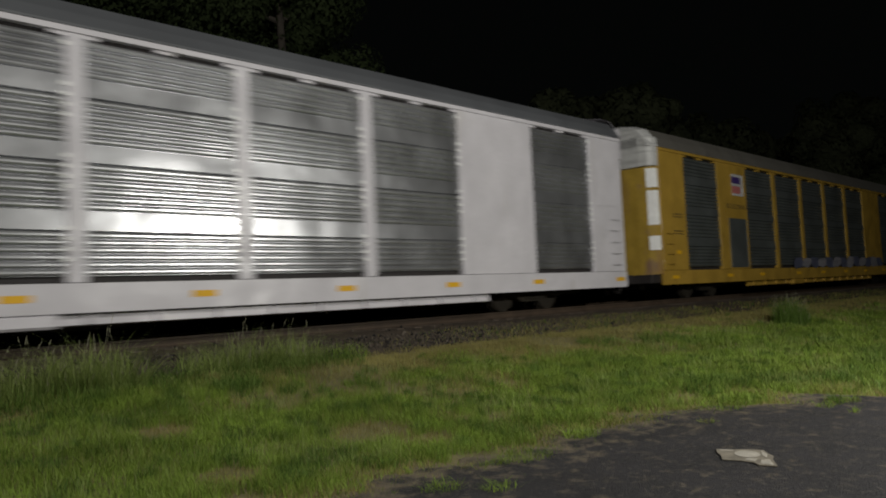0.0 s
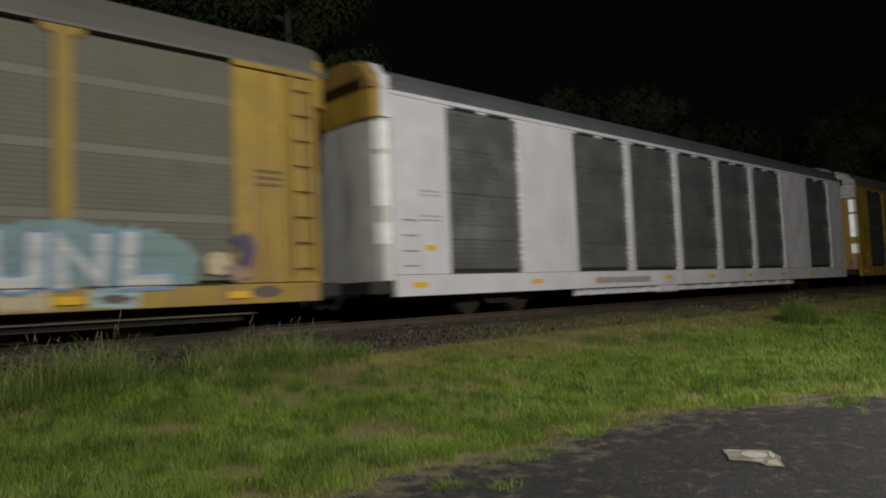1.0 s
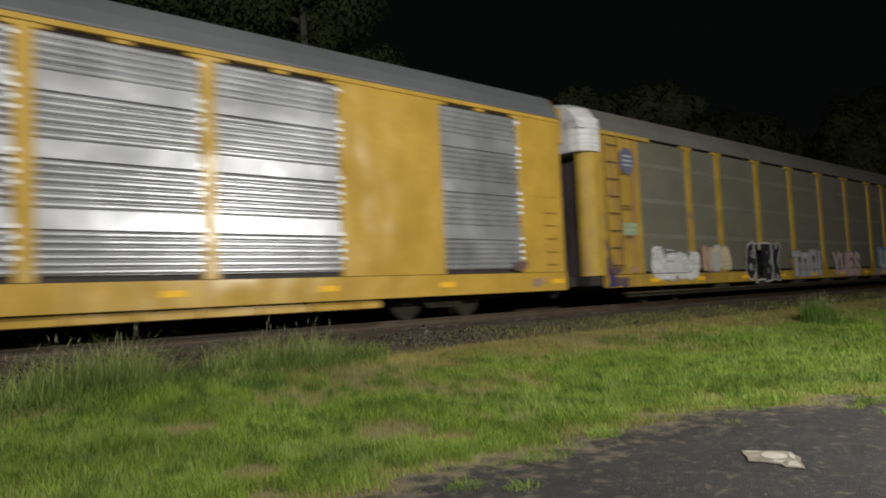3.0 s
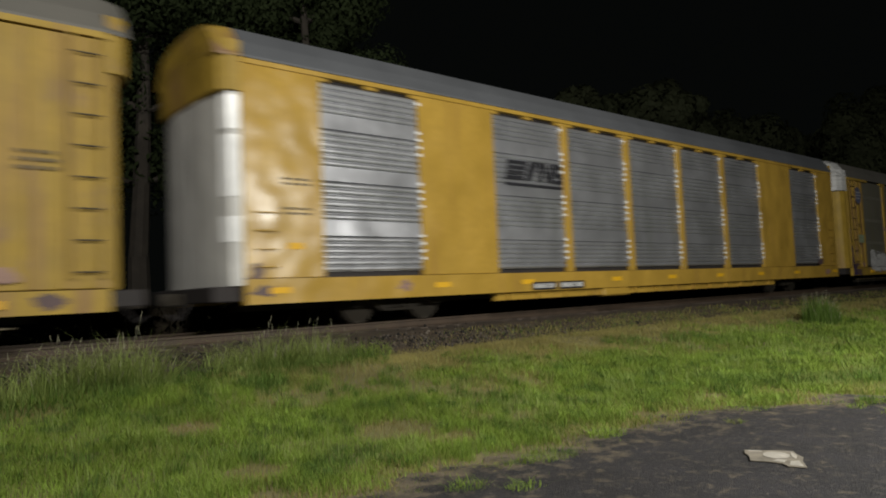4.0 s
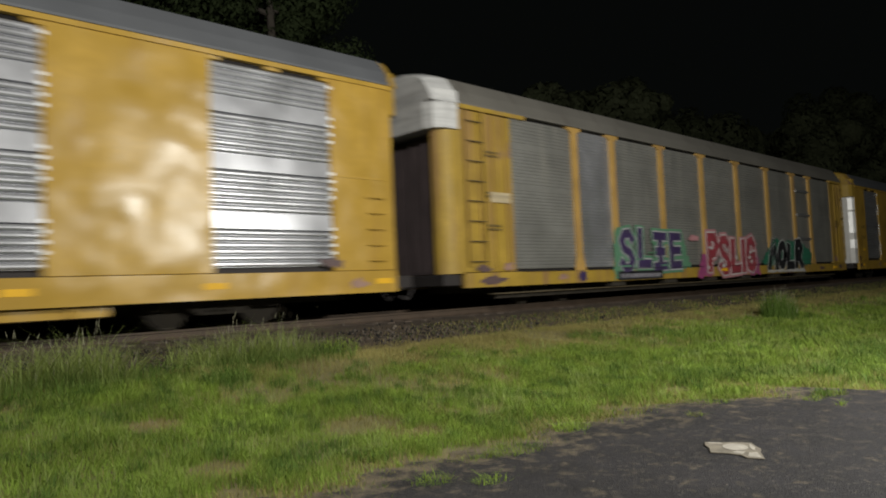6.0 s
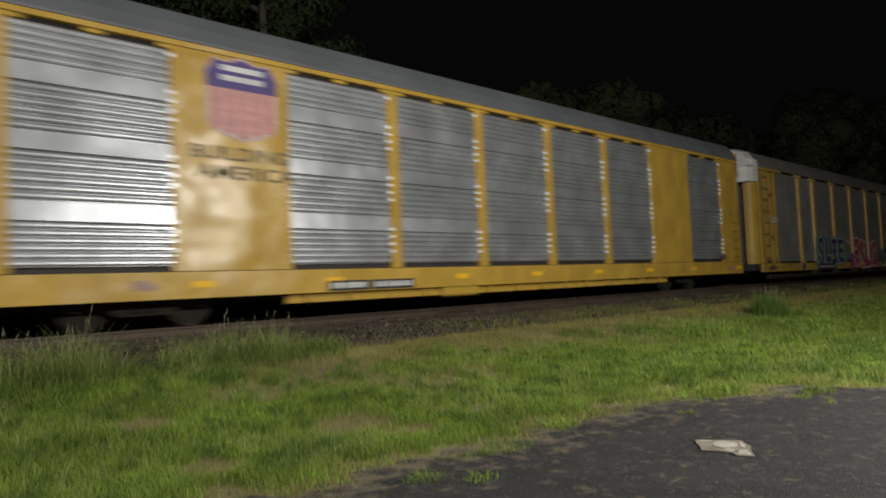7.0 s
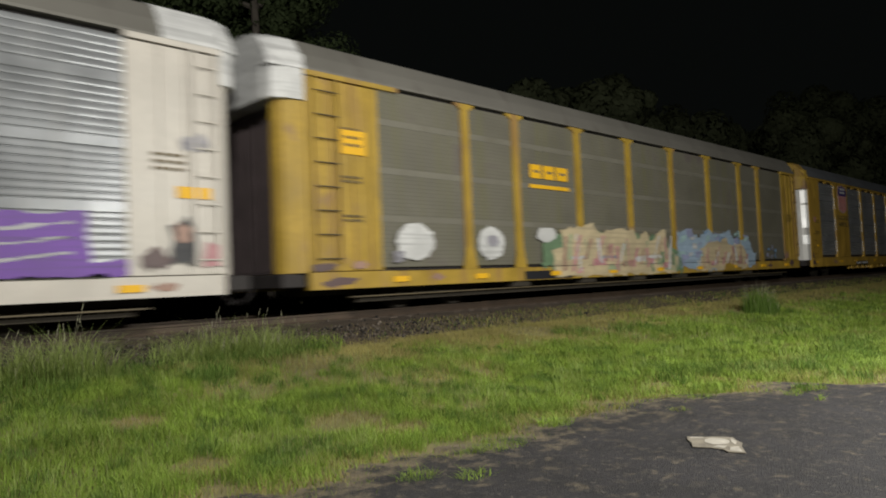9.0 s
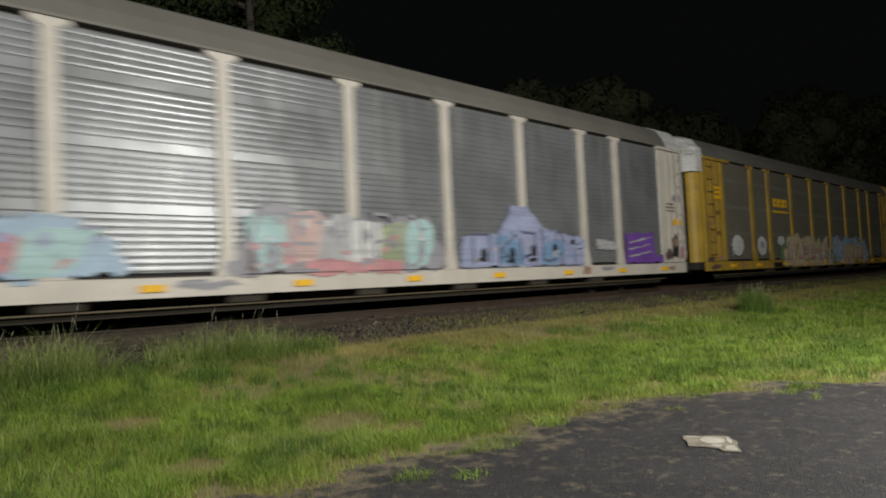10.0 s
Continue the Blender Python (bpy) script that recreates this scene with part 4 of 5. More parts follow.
car_a = modern_car(0, YELLOW, ROOFGREY, DARKPANEL, OLDYELLOW, "yellow enclosed autorack with dark panels and a grey roof", eave=5.055, cap=P_WHITE)
modern_car(1, WHITE, ROOFDARK, CLEANGALV, DOORSILVER, "white enclosed autorack with bare corrugated metal panels", eave=5.045, hoodmat=OLDYELLOW)
car_c = old_car(2, OLDYELLOW, ROOFGREY, DULL, OLDYELLOW, P_WHITE, "weathered yellow autorack with grey panels and graffiti", depth=.0035)
car_d = modern_car(3, YELLOW, ROOFDARK, GALV, DOORSILVER, "yellow autorack with bright corrugated metal panels", shift=.34, cap=OLDYELLOW)
car_e = old_car(4, OLDYELLOW, ROOFGREY, OLDGALV, OLDYELLOW, P_WHITE, "yellow autorack with silver panels and large graffiti letters", shift=0.0, clean=(1,), postmat=FADED)
car_f = modern_car(5, YELLOW, ROOFDARK, GALV, DOORSILVER, "clean yellow autorack with a shield emblem and metal panels", cap=OLDYELLOW)
car_g = old_car(6, OLDYELLOW, ROOFGREY, DULL, OLDYELLOW, P_WHITE, "yellow autorack with dull grey panels and cream graffiti", depth=.0035)
car_h = old_car(7, CREAM, ROOFGREY, BLUEGALV, CREAM, P_WHITE, "cream-posted autorack with silver panels and pastel graffiti", pitch=.128, depth=.015, shift=0.0)


# ---- paint, emblems and lettering on the cars ----
FACE = -.040


def scrawl(car, x0, x1, z0, z1, fills, edge, n, seed, inner=None):
    """Chunky letter shapes that cannot be read."""
    rnd = random.Random(seed)
    w = (x1 - x0) / n
    for i in range(n):
        a, b = x0 + i * w, x0 + (i + 1) * w + w * .12
        top, low = z1 - rnd.uniform(0, .22) * (z1 - z0), z0 + rnd.uniform(0, .1) * (z1 - z0)
        k = rnd.uniform(-.2, .2) * w
        ring = []
        for q in range(14):
            u, v = math.cos(q * math.tau / 14), math.sin(q * math.tau / 14)
            u, v = math.copysign(abs(u) ** .6, u), math.copysign(abs(v) ** .6, v)
            ring.append(((a + b) / 2 + u * (b - a) / 2 * rnd.uniform(.85, 1.1) + k * v, (low + top) / 2 + v * (top - low) / 2 * rnd.uniform(.9, 1.06)))
        cx, cz = (a + b) / 2, (low + top) / 2
        if edge:
            blob("graffiti_outline", [(cx + (p - cx) * 1.16, cz + (q - cz) * 1.12) for p, q in ring], edge, car, FACE, seed + i, .03)
        blob("graffiti_letter", ring, fills[i % len(fills)], car, FACE - .006 - .001 * (i % 2), seed + 50 + i, .025)
        if inner:
            hx, hz = w * rnd.uniform(.1, .16), (z1 - z0) * rnd.uniform(.12, .2)
            ix, iz = cx + rnd.uniform(-.12, .12) * w, cz + rnd.uniform(-.2, .22) * (z1 - z0)
            blob("graffiti_mark", oval(ix, iz, hx, hz, 8), inner, car, FACE - .012, seed + 80 + i, .015)
            if rnd.random() < .6:
                blob("graffiti_mark", [(ix - hx * 2, low + .05), (ix + hx, low + .05), (ix + hx, low + .16), (ix - hx * 2, low + .14)], inner, car, FACE - .012, seed + 95 + i, .015)


def ribbon(bm, pts, w, y, thick=.002, ends=.5):
    """A sprayed stroke: a band of even width along a line, drawn past its ends."""
    p = [Vector((a, b)) for a, b in pts]
    if (p[0] - p[-1]).length > 1e-4:
        p[0] = p[0] + (p[0] - p[1]).normalized() * w * ends
        p[-1] = p[-1] + (p[-1] - p[-2]).normalized() * w * ends
    closed = (p[0] - p[-1]).length < 1e-4
    rows = []
    for k, q in enumerate(p):
        before = p[k - 1] if k else (p[-2] if closed else None)
        after = p[k + 1] if k < len(p) - 1 else (p[1] if closed else None)
        d1 = (q - before).normalized() if before is not None else (after - q).normalized()
        d2 = (after - q).normalized() if after is not None else d1
        n = Vector((-(d1.y + d2.y), d1.x + d2.x))
        n = n.normalized() if n.length > .2 else Vector((-d1.y, d1.x))
        m = w / 2 / max(.62, abs(n.dot(Vector((-d1.y, d1.x)))))
        rows.append([bm.verts.new((c.x, yy, c.y)) for c, yy in ((q + n * m, y), (q - n * m, y), (q - n * m, y + thick), (q + n * m, y + thick))])
    for a, b in zip(rows, rows[1:]):
        for k in range(4):
            bm.faces.new((a[k], a[(k + 1) % 4], b[(k + 1) % 4], b[k]))


BOWL = [(math.cos(q * math.tau / 14), math.sin(q * math.tau / 14)) for q in range(15)]
GLYPHS = {
    "S": [[(.9, .82), (.66, 1), (.3, .97), (.1, .77), (.3, .56), (.7, .45), (.92, .24), (.72, .03), (.35, 0), (.08, .16)]],
    "L": [[(.2, 1), (.14, .04), (.92, .04)]],
    "I": [[(.5, 1), (.5, 0)]],
    "H": [[(.5, 1), (.5, 0)], [(.05, 1), (.95, 1)], [(.05, 0), (.95, 0)], [(.2, .5), (.8, .5)]],
    "E": [[(.92, 1), (.14, 1), (.14, 0), (.92, 0)], [(.14, .5), (.85, .5)]],
    "P": [[(.16, 0), (.16, 1), (.7, 1), (.92, .77), (.7, .5), (.2, .46)]],
    "G": [[(.9, .82), (.64, 1), (.28, .93), (.08, .5), (.26, .07), (.62, 0), (.92, .16), (.92, .44), (.55, .44)]],
    "M": [[(.0, 0), (.27, 1), (.5, .38), (.72, 1), (.95, 0)]],
    "O": [[(.5 + .42 * a, .5 + .5 * b) for a, b in BOWL]],
    "R": [[(.16, 0), (.16, 1), (.7, 1), (.92, .77), (.7, .5), (.2, .46)], [(.45, .46), (1.05, -.05)]],
    "hook": [[(.75, 1), (.4, .95), (.1, .5), (.1, .1), (.5, 0), (.85, .15), (.85, .5), (.45, .55)]],
    "comb": [[(.05, 1), (.15, 0), (.45, .1), (.5, .9), (.6, .05), (.88, .05), (.98, 1)]],
    "knot": [[(.12, 0), (.12, 1), (.6, .98), (.8, .75), (.25, .5), (.85, .3), (.7, .02), (.12, 0)]],
    "fork": [[(.15, 0), (.2, 1)], [(.95, 1), (.25, .5), (.9, 0)]],
    "arch": [[(.1, 0), (.12, .95), (.85, .95), (.88, 0)]],
    "cross": [[(.0, .95), (1, .95)], [(.45, .95), (.4, 0)]],
    "cup": [[(.1, 1), (.12, .1), (.5, 0), (.88, .1), (.9, 1)]],
    "stem": [[(.05, 1), (.5, .5), (.95, 1)], [(.5, .5), (.45, 0)]],
    "zig": [[(.1, 0), (.1, 1), (.85, .05), (.85, 1)]],
}


def sprayed(car, glyphs, x, z, w, h, fill, edge, seed, stroke=.24, rim=.09, lean=0.0, halo=None, gap=.08, shine=None):
    """Hand-sprayed letters: thick strokes over a wider outline, each letter a little off the line."""
    rnd = random.Random(seed)
    total = sum(.45 if g == "I" else 1.0 for g in glyphs)
    at = x
    for k, g in enumerate(glyphs):
        wide = w * (.45 if g == "I" else 1.0) / total
        gw, gh, lift = wide * (1 - gap) - stroke * .5, h * rnd.uniform(.92, 1.04) - stroke * .5, rnd.uniform(-.03, .05) * h
        lines = []
        for line in GLYPHS[g]:
            lines.append([(at + stroke * .25 + u * gw + lean * v * h + rnd.uniform(-.02, .02), z + stroke * .25 + lift + v * gh + rnd.uniform(-.02, .02)) for u, v in line])
        at += wide
        layers = [("graffiti_letter", fill, stroke, FACE - .010), ("graffiti_outline", edge, stroke + 2 * rim, FACE - .004)]
        if halo:
            layers.append(("graffiti_halo", halo, stroke + 2 * rim + .16, FACE + .002))
        if shine:
            layers.append(("graffiti_shine", shine, stroke * .16, FACE - .015))
        for name, mat, wd, y in layers:
            if mat is None:
                continue
            bm = bmesh.new()
            for j, line in enumerate(lines):
                dx = stroke * .28 if name == "graffiti_shine" else 0
                ribbon(bm, [(a - dx, b + dx) for a, b in line], wd, y - .0006 * j - .0003 * (k % 2), ends=.35 if name != "graffiti_shine" else -.2)
            bmesh.ops.recalc_face_normals(bm, faces=bm.faces)
            part(name, bm, mat, car)


# weathered yellow car: six faded pieces, a round emblem
scrawl(car_c, 2.05, 4.7, .72, 1.85, [P_WHITE], None, 4, 3)
sprayed(car_c, ("S", "E", "M", "hook"), 2.2, 1.0, 2.35, .7, P_SILVER, None, 5, .05, .0)
scrawl(car_c, 4.95, 6.85, .95, 1.95, [P_TAN, P_SILVER, P_CREAM], None, 3, 9)
sprayed(car_c, ("zig", "cross", "S"), 5.1, 1.05, 1.65, .75, P_CREAM, None, 10, .1, .0)
sprayed(car_c, ("hook", "comb", "knot", "fork"), 8.05, .74, 2.75, 1.2, P_BLACK, P_WHITE, 14, .25, .05)
blob("graffiti_cloud", [(12.0, .75), (14.6, .72), (14.55, 1.35), (12.2, 1.3)], P_GREY, car_c, FACE + .003, 20, .06)
sprayed(car_c, ("cross", "arch", "arch", "I"), 11.85, .74, 2.8, .98, P_SILVER, P_GREY, 21, .2, .04)
blob("graffiti_cloud", [(16.2, .72), (18.9, .72), (18.8, 1.2), (16.3, 1.15)], P_TAN, car_c, FACE + .003, 26, .06)
sprayed(car_c, ("stem", "cup", "E", "S"), 15.9, .74, 3.2, .92, P_PALEPINK, P_GREY, 27, .22, .04)
blob("graffiti_cloud", [(21.3, 1.0), (24.8, 1.02), (24.9, 1.5), (24.3, 1.9), (23, 1.98), (21.4, 1.92)], P_TEAL, car_c, FACE + .002, 33, .08)
sprayed(car_c, ("cup", "zig", "L"), 21.7, .98, 2.8, .82, P_WHITE, P_BLUE, 34, .2, .06)
for x, m in ((21.0, P_GREY), (21.9, P_CREAM), (23.2, P_AQUA)):
    blob("paint_splash", [(x, .67), (x + .7, .67), (x + .72, .96), (x, .96)], m, car_c, -.028, int(x * 10), .02)
blob("paint_stain", [(25.5, 1.0), (25.8, 1.05), (25.95, 1.6), (25.8, 1.9), (25.5, 1.8), (25.7, 1.5)], P_PURPLE, car_c, FACE, 36, .03)
blob("paint_stain", [(-.08, 1.02), (.35, 1.02), (.2, 1.35), (.02, 1.9), (-.08, 2.0)], P_PURPLE, car_c, -.004, 38, .05)
blob("paint_stain", [(-.09, .66), (.9, .66), (.7, .8), (.2, .97), (-.09, .97)], P_PURPLE, car_c, -.026, 39, .04)
blob("paint_stain", oval(25.25, 1.35, .25, .22, 8), P_CREAM, car_c, FACE, 37, .03)
part("round_emblem", prism(oval(1.06, 4.23, .34, .38, 20), -.045, -.035, "y"), P_SLATE, car_c, "round dark blue-grey emblem")
for i in range(3):
    part("emblem_bar", boxed(.84, 1.28, -.050, -.046, 4.08 + i * .13, 4.13 + i * .13), P_SILVER, car_c)
part("notice_patch", boxed(.72, 1.4, -.040, -.034, 2.1, 2.45), P_MOSS, car_c)

# silver and yellow car with the three big words
blob("graffiti_cloud", [(5.95, .66), (6.5, .66), (6.4, 1.2), (6.6, 2.2), (6.1, 2.2), (6.0, 1.6)], P_GREEN, car_e, FACE + .002, 41, .06)
blob("graffiti_cloud", [(9.6, .9), (10.7, 1.0), (10.35, 1.7), (10.2, 2.15), (9.8, 2.1)], P_GREEN, car_e, FACE + .002, 42, .06)
sprayed(car_e, "SLHE", 6.25, .98, 4.0, 1.14, P_PURPLE, P_SILVER, 52, .25, .045, halo=P_GREEN, gap=.14)
for i in range(5):
    blob("graffiti_mark", [(6.3 + i * .8, 1.05 + .2 * (i % 3)), (6.9 + i * .75, 1.05 + .2 * (i % 3)), (6.9 + i * .75, 1.10 + .2 * (i % 3)), (6.3 + i * .8, 1.09 + .2 * (i % 3))], P_GREEN, car_e, FACE - .012, 200 + i, .01)
part("graffiti_strip", boxed(6.15, 8.75, -.046, -.04, .66, .92), P_BLACK, car_e, "dark sprayed strip")
bars("graffiti_tag", car_e, 6.3, .72, 2.3, 1, .1, P_GREY, .12, y=-.050, seed=4)
blob("paint_stain", oval(4.35, .82, .2, .15, 9), P_PURPLE, car_e, -.028, 43, .02)
blob("graffiti_cloud", [(11.2, .64), (12.3, .66), (12.2, 1.3), (11.6, 1.5)], P_MAGENTA, car_e, FACE + .002, 44, .07)
blob("graffiti_cloud", [(15.5, .66), (16.55, .64), (16.3, 1.3), (15.9, 1.5)], P_MAGENTA, car_e, FACE + .002, 48, .07)
sprayed(car_e, "PSLIG", 11.95, .76, 4.2, 1.3, P_RED, P_WHITE, 53, .31, .045, halo=P_PINK, gap=.05)
for i, (x, z) in enumerate(((12.2, 1.65), (13.0, 1.2), (13.2, 1.0), (14.3, 1.3), (15.5, 1.3), (15.6, 1.5), (11.95, .95))):
    blob("graffiti_mark", oval(x, z, .12, .06, 8), P_WHITE, car_e, FACE - .0145 - .001 * i, 60 + i, .03)
blob("graffiti_mark", oval(13.25, .86, .3, .06, 8), SIGNYELLOW, car_e, FACE - .012, 69, .02)
blob("paint_splash", oval(11.0, 1.98, .35, .12, 9), P_PINK, car_e, FACE, 68, .04)
blob("graffiti_cloud", [(16.8, 1.2), (17.4, .95), (22.1, .95), (22.2, 1.5), (21, 1.95), (18, 2.0)], P_DKGREEN, car_e, FACE + .002, 45, .09)
sprayed(car_e, "MOLR", 17.35, .82, 3.75, 1.1, P_BLACK, P_WHITE, 54, .36, .04, lean=.12, gap=.02)
blob("graffiti_mark", [(17.2, .68), (19, .7), (21.3, .68), (21.2, .8), (19, .76), (17.3, .78)], P_WHITE, car_e, FACE - .012, 46, .03)
# highlights on three flat bands, put in as added strips of brighter steel
for i in range(3):
    part("sheet_patch", boxed(20.98, 22.5, -.024, .029, 2.06 + i * 1.06, 2.17 + i * 1.06), GLINT, car_e)
part("notice_patch", boxed(.62, 1.35, -.040, -.034, 2.7, 2.95), P_CREAM, car_e)

# dull grey car with cream lettering and a yellow mark
blob("graffiti_round", oval(2.72, 1.62, .58, .42), P_WHITE, car_g, FACE, 71, .03)
blob("graffiti_mark", [(2.05, 1.4), (2.35, 1.42), (2.32, 1.18), (2.05, 1.15)], P_GREY, car_g, FACE - .008, 72, .02)
blob("graffiti_round", oval(5.3, 1.6, .5, .42), P_WHITE, car_g, FACE, 73, .03)
blob("graffiti_mark", oval(5.35, 1.65, .22, .16, 9), P_GREY, car_g, FACE - .008, 74, .02)
blob("graffiti_round", oval(7.6, 1.85, .45, .2), P_WHITE, car_g, FACE - .003, 75, .03)
blob("graffiti_cloud", [(7.4, 1.0), (15.3, .68), (15.5, 1.1), (14.9, 1.5), (14, 1.95), (12, 1.9), (9, 2.0), (7.6, 1.75)], P_SAGE, car_g, FACE + .002, 76, .1)


def marks(car, x0, x1, z0, z1, mats, n, seed, size=.2):
    rnd = random.Random(seed)
    for i in range(n):
        x, z, k = rnd.uniform(x0, x1), rnd.uniform(z0, z1), rnd.uniform(-.15, .25)
        w, h = size * rnd.uniform(.5, 1.6), size * rnd.uniform(.25, 1.0)
        blob("graffiti_mark", [(x, z), (x + w, z + k * .3), (x + w + k, z + h), (x + k * .6, z + h * .9)], mats[i % len(mats)], car, FACE - .012 - .0004 * i, seed + i, .02)


def strokes(car, x0, x1, z0, z1, mats, n, seed, lean=.2, w=.11):
    """Slanting letter strokes and short cross bars."""
    rnd = random.Random(seed)
    for i in range(n):
        x, z = x0 + (x1 - x0) * (i + rnd.uniform(.1, .9)) / n, z0 + rnd.uniform(0, .35) * (z1 - z0)
        h, k, b = (z1 - z) * rnd.uniform(.45, 1), rnd.uniform(-lean, lean * 1.6), w * rnd.uniform(.5, 1.5)
        m = mats[i % len(mats)]
        if i % 4 == 3:
            b, h, k = b * 4.5, h * .22, k * .3
        blob("graffiti_stroke", [(x, z), (x + b, z), (x + b * .8 + k * .5, z + h * .5), (x + b + k, z + h), (x + k, z + h), (x + k * .5 - b * .1, z + h * .5)], m, car, FACE - .013 - .0005 * i, seed + i, .03)


blob("graffiti_letters", [(8.0, .68), (14.9, .68), (15.1, 1.2), (14.3, 1.5), (14.25, 2.15), (13.9, 2.1), (13.3, 1.7), (12.9, 2.1), (12.4, 1.8), (12.2, 2.1), (10.6, 2.05), (10.3, 1.9), (9.9, 2.2), (8.3, 2.0), (8.4, 1.5), (7.9, 1.4)], P_CREAM, car_g, FACE - .003, 77, .05)
strokes(car_g, 8.2, 14.5, .75, 1.95, [P_TAN, P_MOSS, P_PINK, P_PINK, P_WHITE], 30, 400, .3)
strokes(car_g, 13.2, 15.0, .7, 1.4, [P_SAGE, P_MOSS], 6, 430, .3, .16)
for i, (x, w) in enumerate(((8.6, .8), (10.2, 1.1), (12.6, 1.4))):
    blob("graffiti_mark", [(x, 1.16), (x + w, 1.18), (x + w - .1, 1.27), (x + .1, 1.26)], P_GREY if i == 1 else P_WHITE, car_g, FACE - .0125, 425 + i, .03)
blob("graffiti_cloud", [(15.1, .9), (17, .72), (21.8, .8), (22, 1.3), (21.6, 1.5), (21.3, 1.9), (20, 1.8), (19.5, 2.2), (18.4, 2.0), (17.6, 2.2), (16.8, 1.9), (16, 2.15), (15.3, 2.1)], P_SKY, car_g, FACE + .002, 78, .1)
blob("graffiti_letters", [(16.9, .72), (21.2, .74), (21.0, 1.4), (20.5, 1.8), (19.6, 1.6), (19, 1.95), (18.2, 1.7), (17.6, 1.8), (16.9, 1.4)], P_CREAM, car_g, FACE - .003, 79, .07)
strokes(car_g, 17.1, 21.0, .75, 1.7, [P_TAN, P_PINK, P_TAN, P_PINK, P_WHITE], 20, 440, .25, .1)
blob("graffiti_mark", [(18.8, .68), (19.9, .68), (19.7, .9), (19.0, .95)], OLDYELLOW, car_g, FACE - .026, 442, .04)
marks(car_g, 15.2, 17.0, .8, 1.95, [P_AQUA, P_LILAC, P_LILAC, P_WHITE], 16, 470, .3)
marks(car_g, 17.2, 21.4, 1.65, 2.0, [P_LILAC, P_AQUA, P_BLUE], 14, 490, .26)
marks(car_g, 22.8, 24.2, 1.05, 1.5, [P_BLUE, P_LILAC], 6, 480, .2)
part("graffiti_strip", boxed(6.6, 8.75, -.034, -.028, .66, .88), P_BLACK, car_g, "dark sprayed strip")
for a, b in ((7.05, 7.52), (7.64, 8.12), (8.24, 8.75)):
    part("emblem_bar", boxed(a, b, -.008, .012, 3.37, 3.74), SIGNYELLOW, car_g)
    part("emblem_slot", boxed(a + .14, b - .1, -.012, -.009, 3.52, 3.59), DULL, car_g)
part("emblem_bar", boxed(7.02, 8.78, -.008, .012, 3.1, 3.2), SIGNYELLOW, car_g)
part("placard", boxed(.72, 1.36, -.040, -.034, 3.4, 3.9), SIGNYELLOW, car_g)
bars("stencil_line", car_g, .8, 3.72, .45, 2, .16, LETTER, .06, y=-.045, seed=3)

# cream-posted silver car with pastel lettering
blob("graffiti_cloud", [(3.2, 1.0), (7.0, 1.0), (6.9, 1.35), (6.2, 1.9), (4, 1.95), (3.1, 1.6)], P_SKY, car_h, FACE + .002, 91, .1)
scrawl(car_h, 2.9, 6.2, 1.0, 1.85, [P_PALEPINK, P_SKY, P_PINK, P_AQUA], None, 4, 92, P_LILAC)
blob("graffiti_cloud", [(8.8, 1.0), (14.4, 1.0), (14.3, 1.3), (13.8, 2.2), (12.0, 2.0), (9.6, 2.3)], P_GREY, car_h, FACE + .002, 93, .08)
scrawl(car_h, 9.2, 13.9, 1.02, 2.3, [P_AQUA, P_PALEPINK, P_SILVER, P_WHITE, P_MOSS, P_AQUA], None, 6, 94, P_GREY)
blob("paint_splash", [(10.5, .95), (13.0, .95), (13.0, 1.2), (10.5, 1.25)], P_PINK, car_h, FACE - .010, 95, .06)
blob("graffiti_cloud", [(15.0, 1.0), (20.2, 1.0), (20.3, 1.75), (18.4, 2.0), (17.6, 2.6), (17.0, 2.6), (16.4, 1.8), (15.1, 1.75)], P_LILAC, car_h, FACE + .002, 96, .06)
scrawl(car_h, 15.3, 20.1, 1.02, 1.9, [P_LILAC, P_BLUE], None, 5, 97, P_BLACK)
sprayed(car_h, ("G", "E", "M", "I", "P", "O"), 9.2, 1.05, 4.6, 1.12, P_GREY, None, 107, .07, .0)
sprayed(car_h, ("arch", "fork", "arch", "cup", "zig"), 15.3, 1.05, 4.7, .85, P_SLATE, None, 108, .07, .0)
scrawl(car_h, 20.95, 22.0, 1.4, 1.8, [P_SILVER], None, 3, 98, P_GREY)
blob("graffiti_block", [(22.7, 1.02), (25.1, 1.02), (25.1, 1.3), (24.6, 1.25), (24.5, 2.0), (22.75, 1.95)], P_VIOLET, car_h, FACE, 99, .04)
for i in range(3):
    blob("graffiti_mark", [(22.9, 1.2 + i * .22), (24.3, 1.35 + i * .24), (24.3, 1.39 + i * .24), (22.9, 1.25 + i * .22)], P_SILVER, car_h, FACE - .006, 300 + i, .02)
blob("paint_stain", [(25.9, 1.2), (26.3, 1.15), (26.4, 1.6), (26.2, 2.0), (25.9, 1.8)], P_BLACK, car_h, FACE, 101, .05)
blob("paint_stain", [(26.5, 1.1), (26.8, 1.15), (26.8, 1.5), (26.5, 1.55)], P_PINK, car_h, FACE, 102, .05)
blob("paint_stain", [(26.1, 3.1), (26.6, 3.2), (26.5, 3.5), (26.2, 3.4)], P_GREY, car_h, FACE, 103, .06)
part("placard", boxed(25.9, 26.5, -.040, -.034, 2.3, 2.5), SIGNYELLOW, car_h)
part("roof_cap", prism([(y, z + .012) for y, z in roof_profile(4.995, .035)], LEN - .75, LEN + .31), P_WHITE, car_h, "white painted cap on the roof's end")

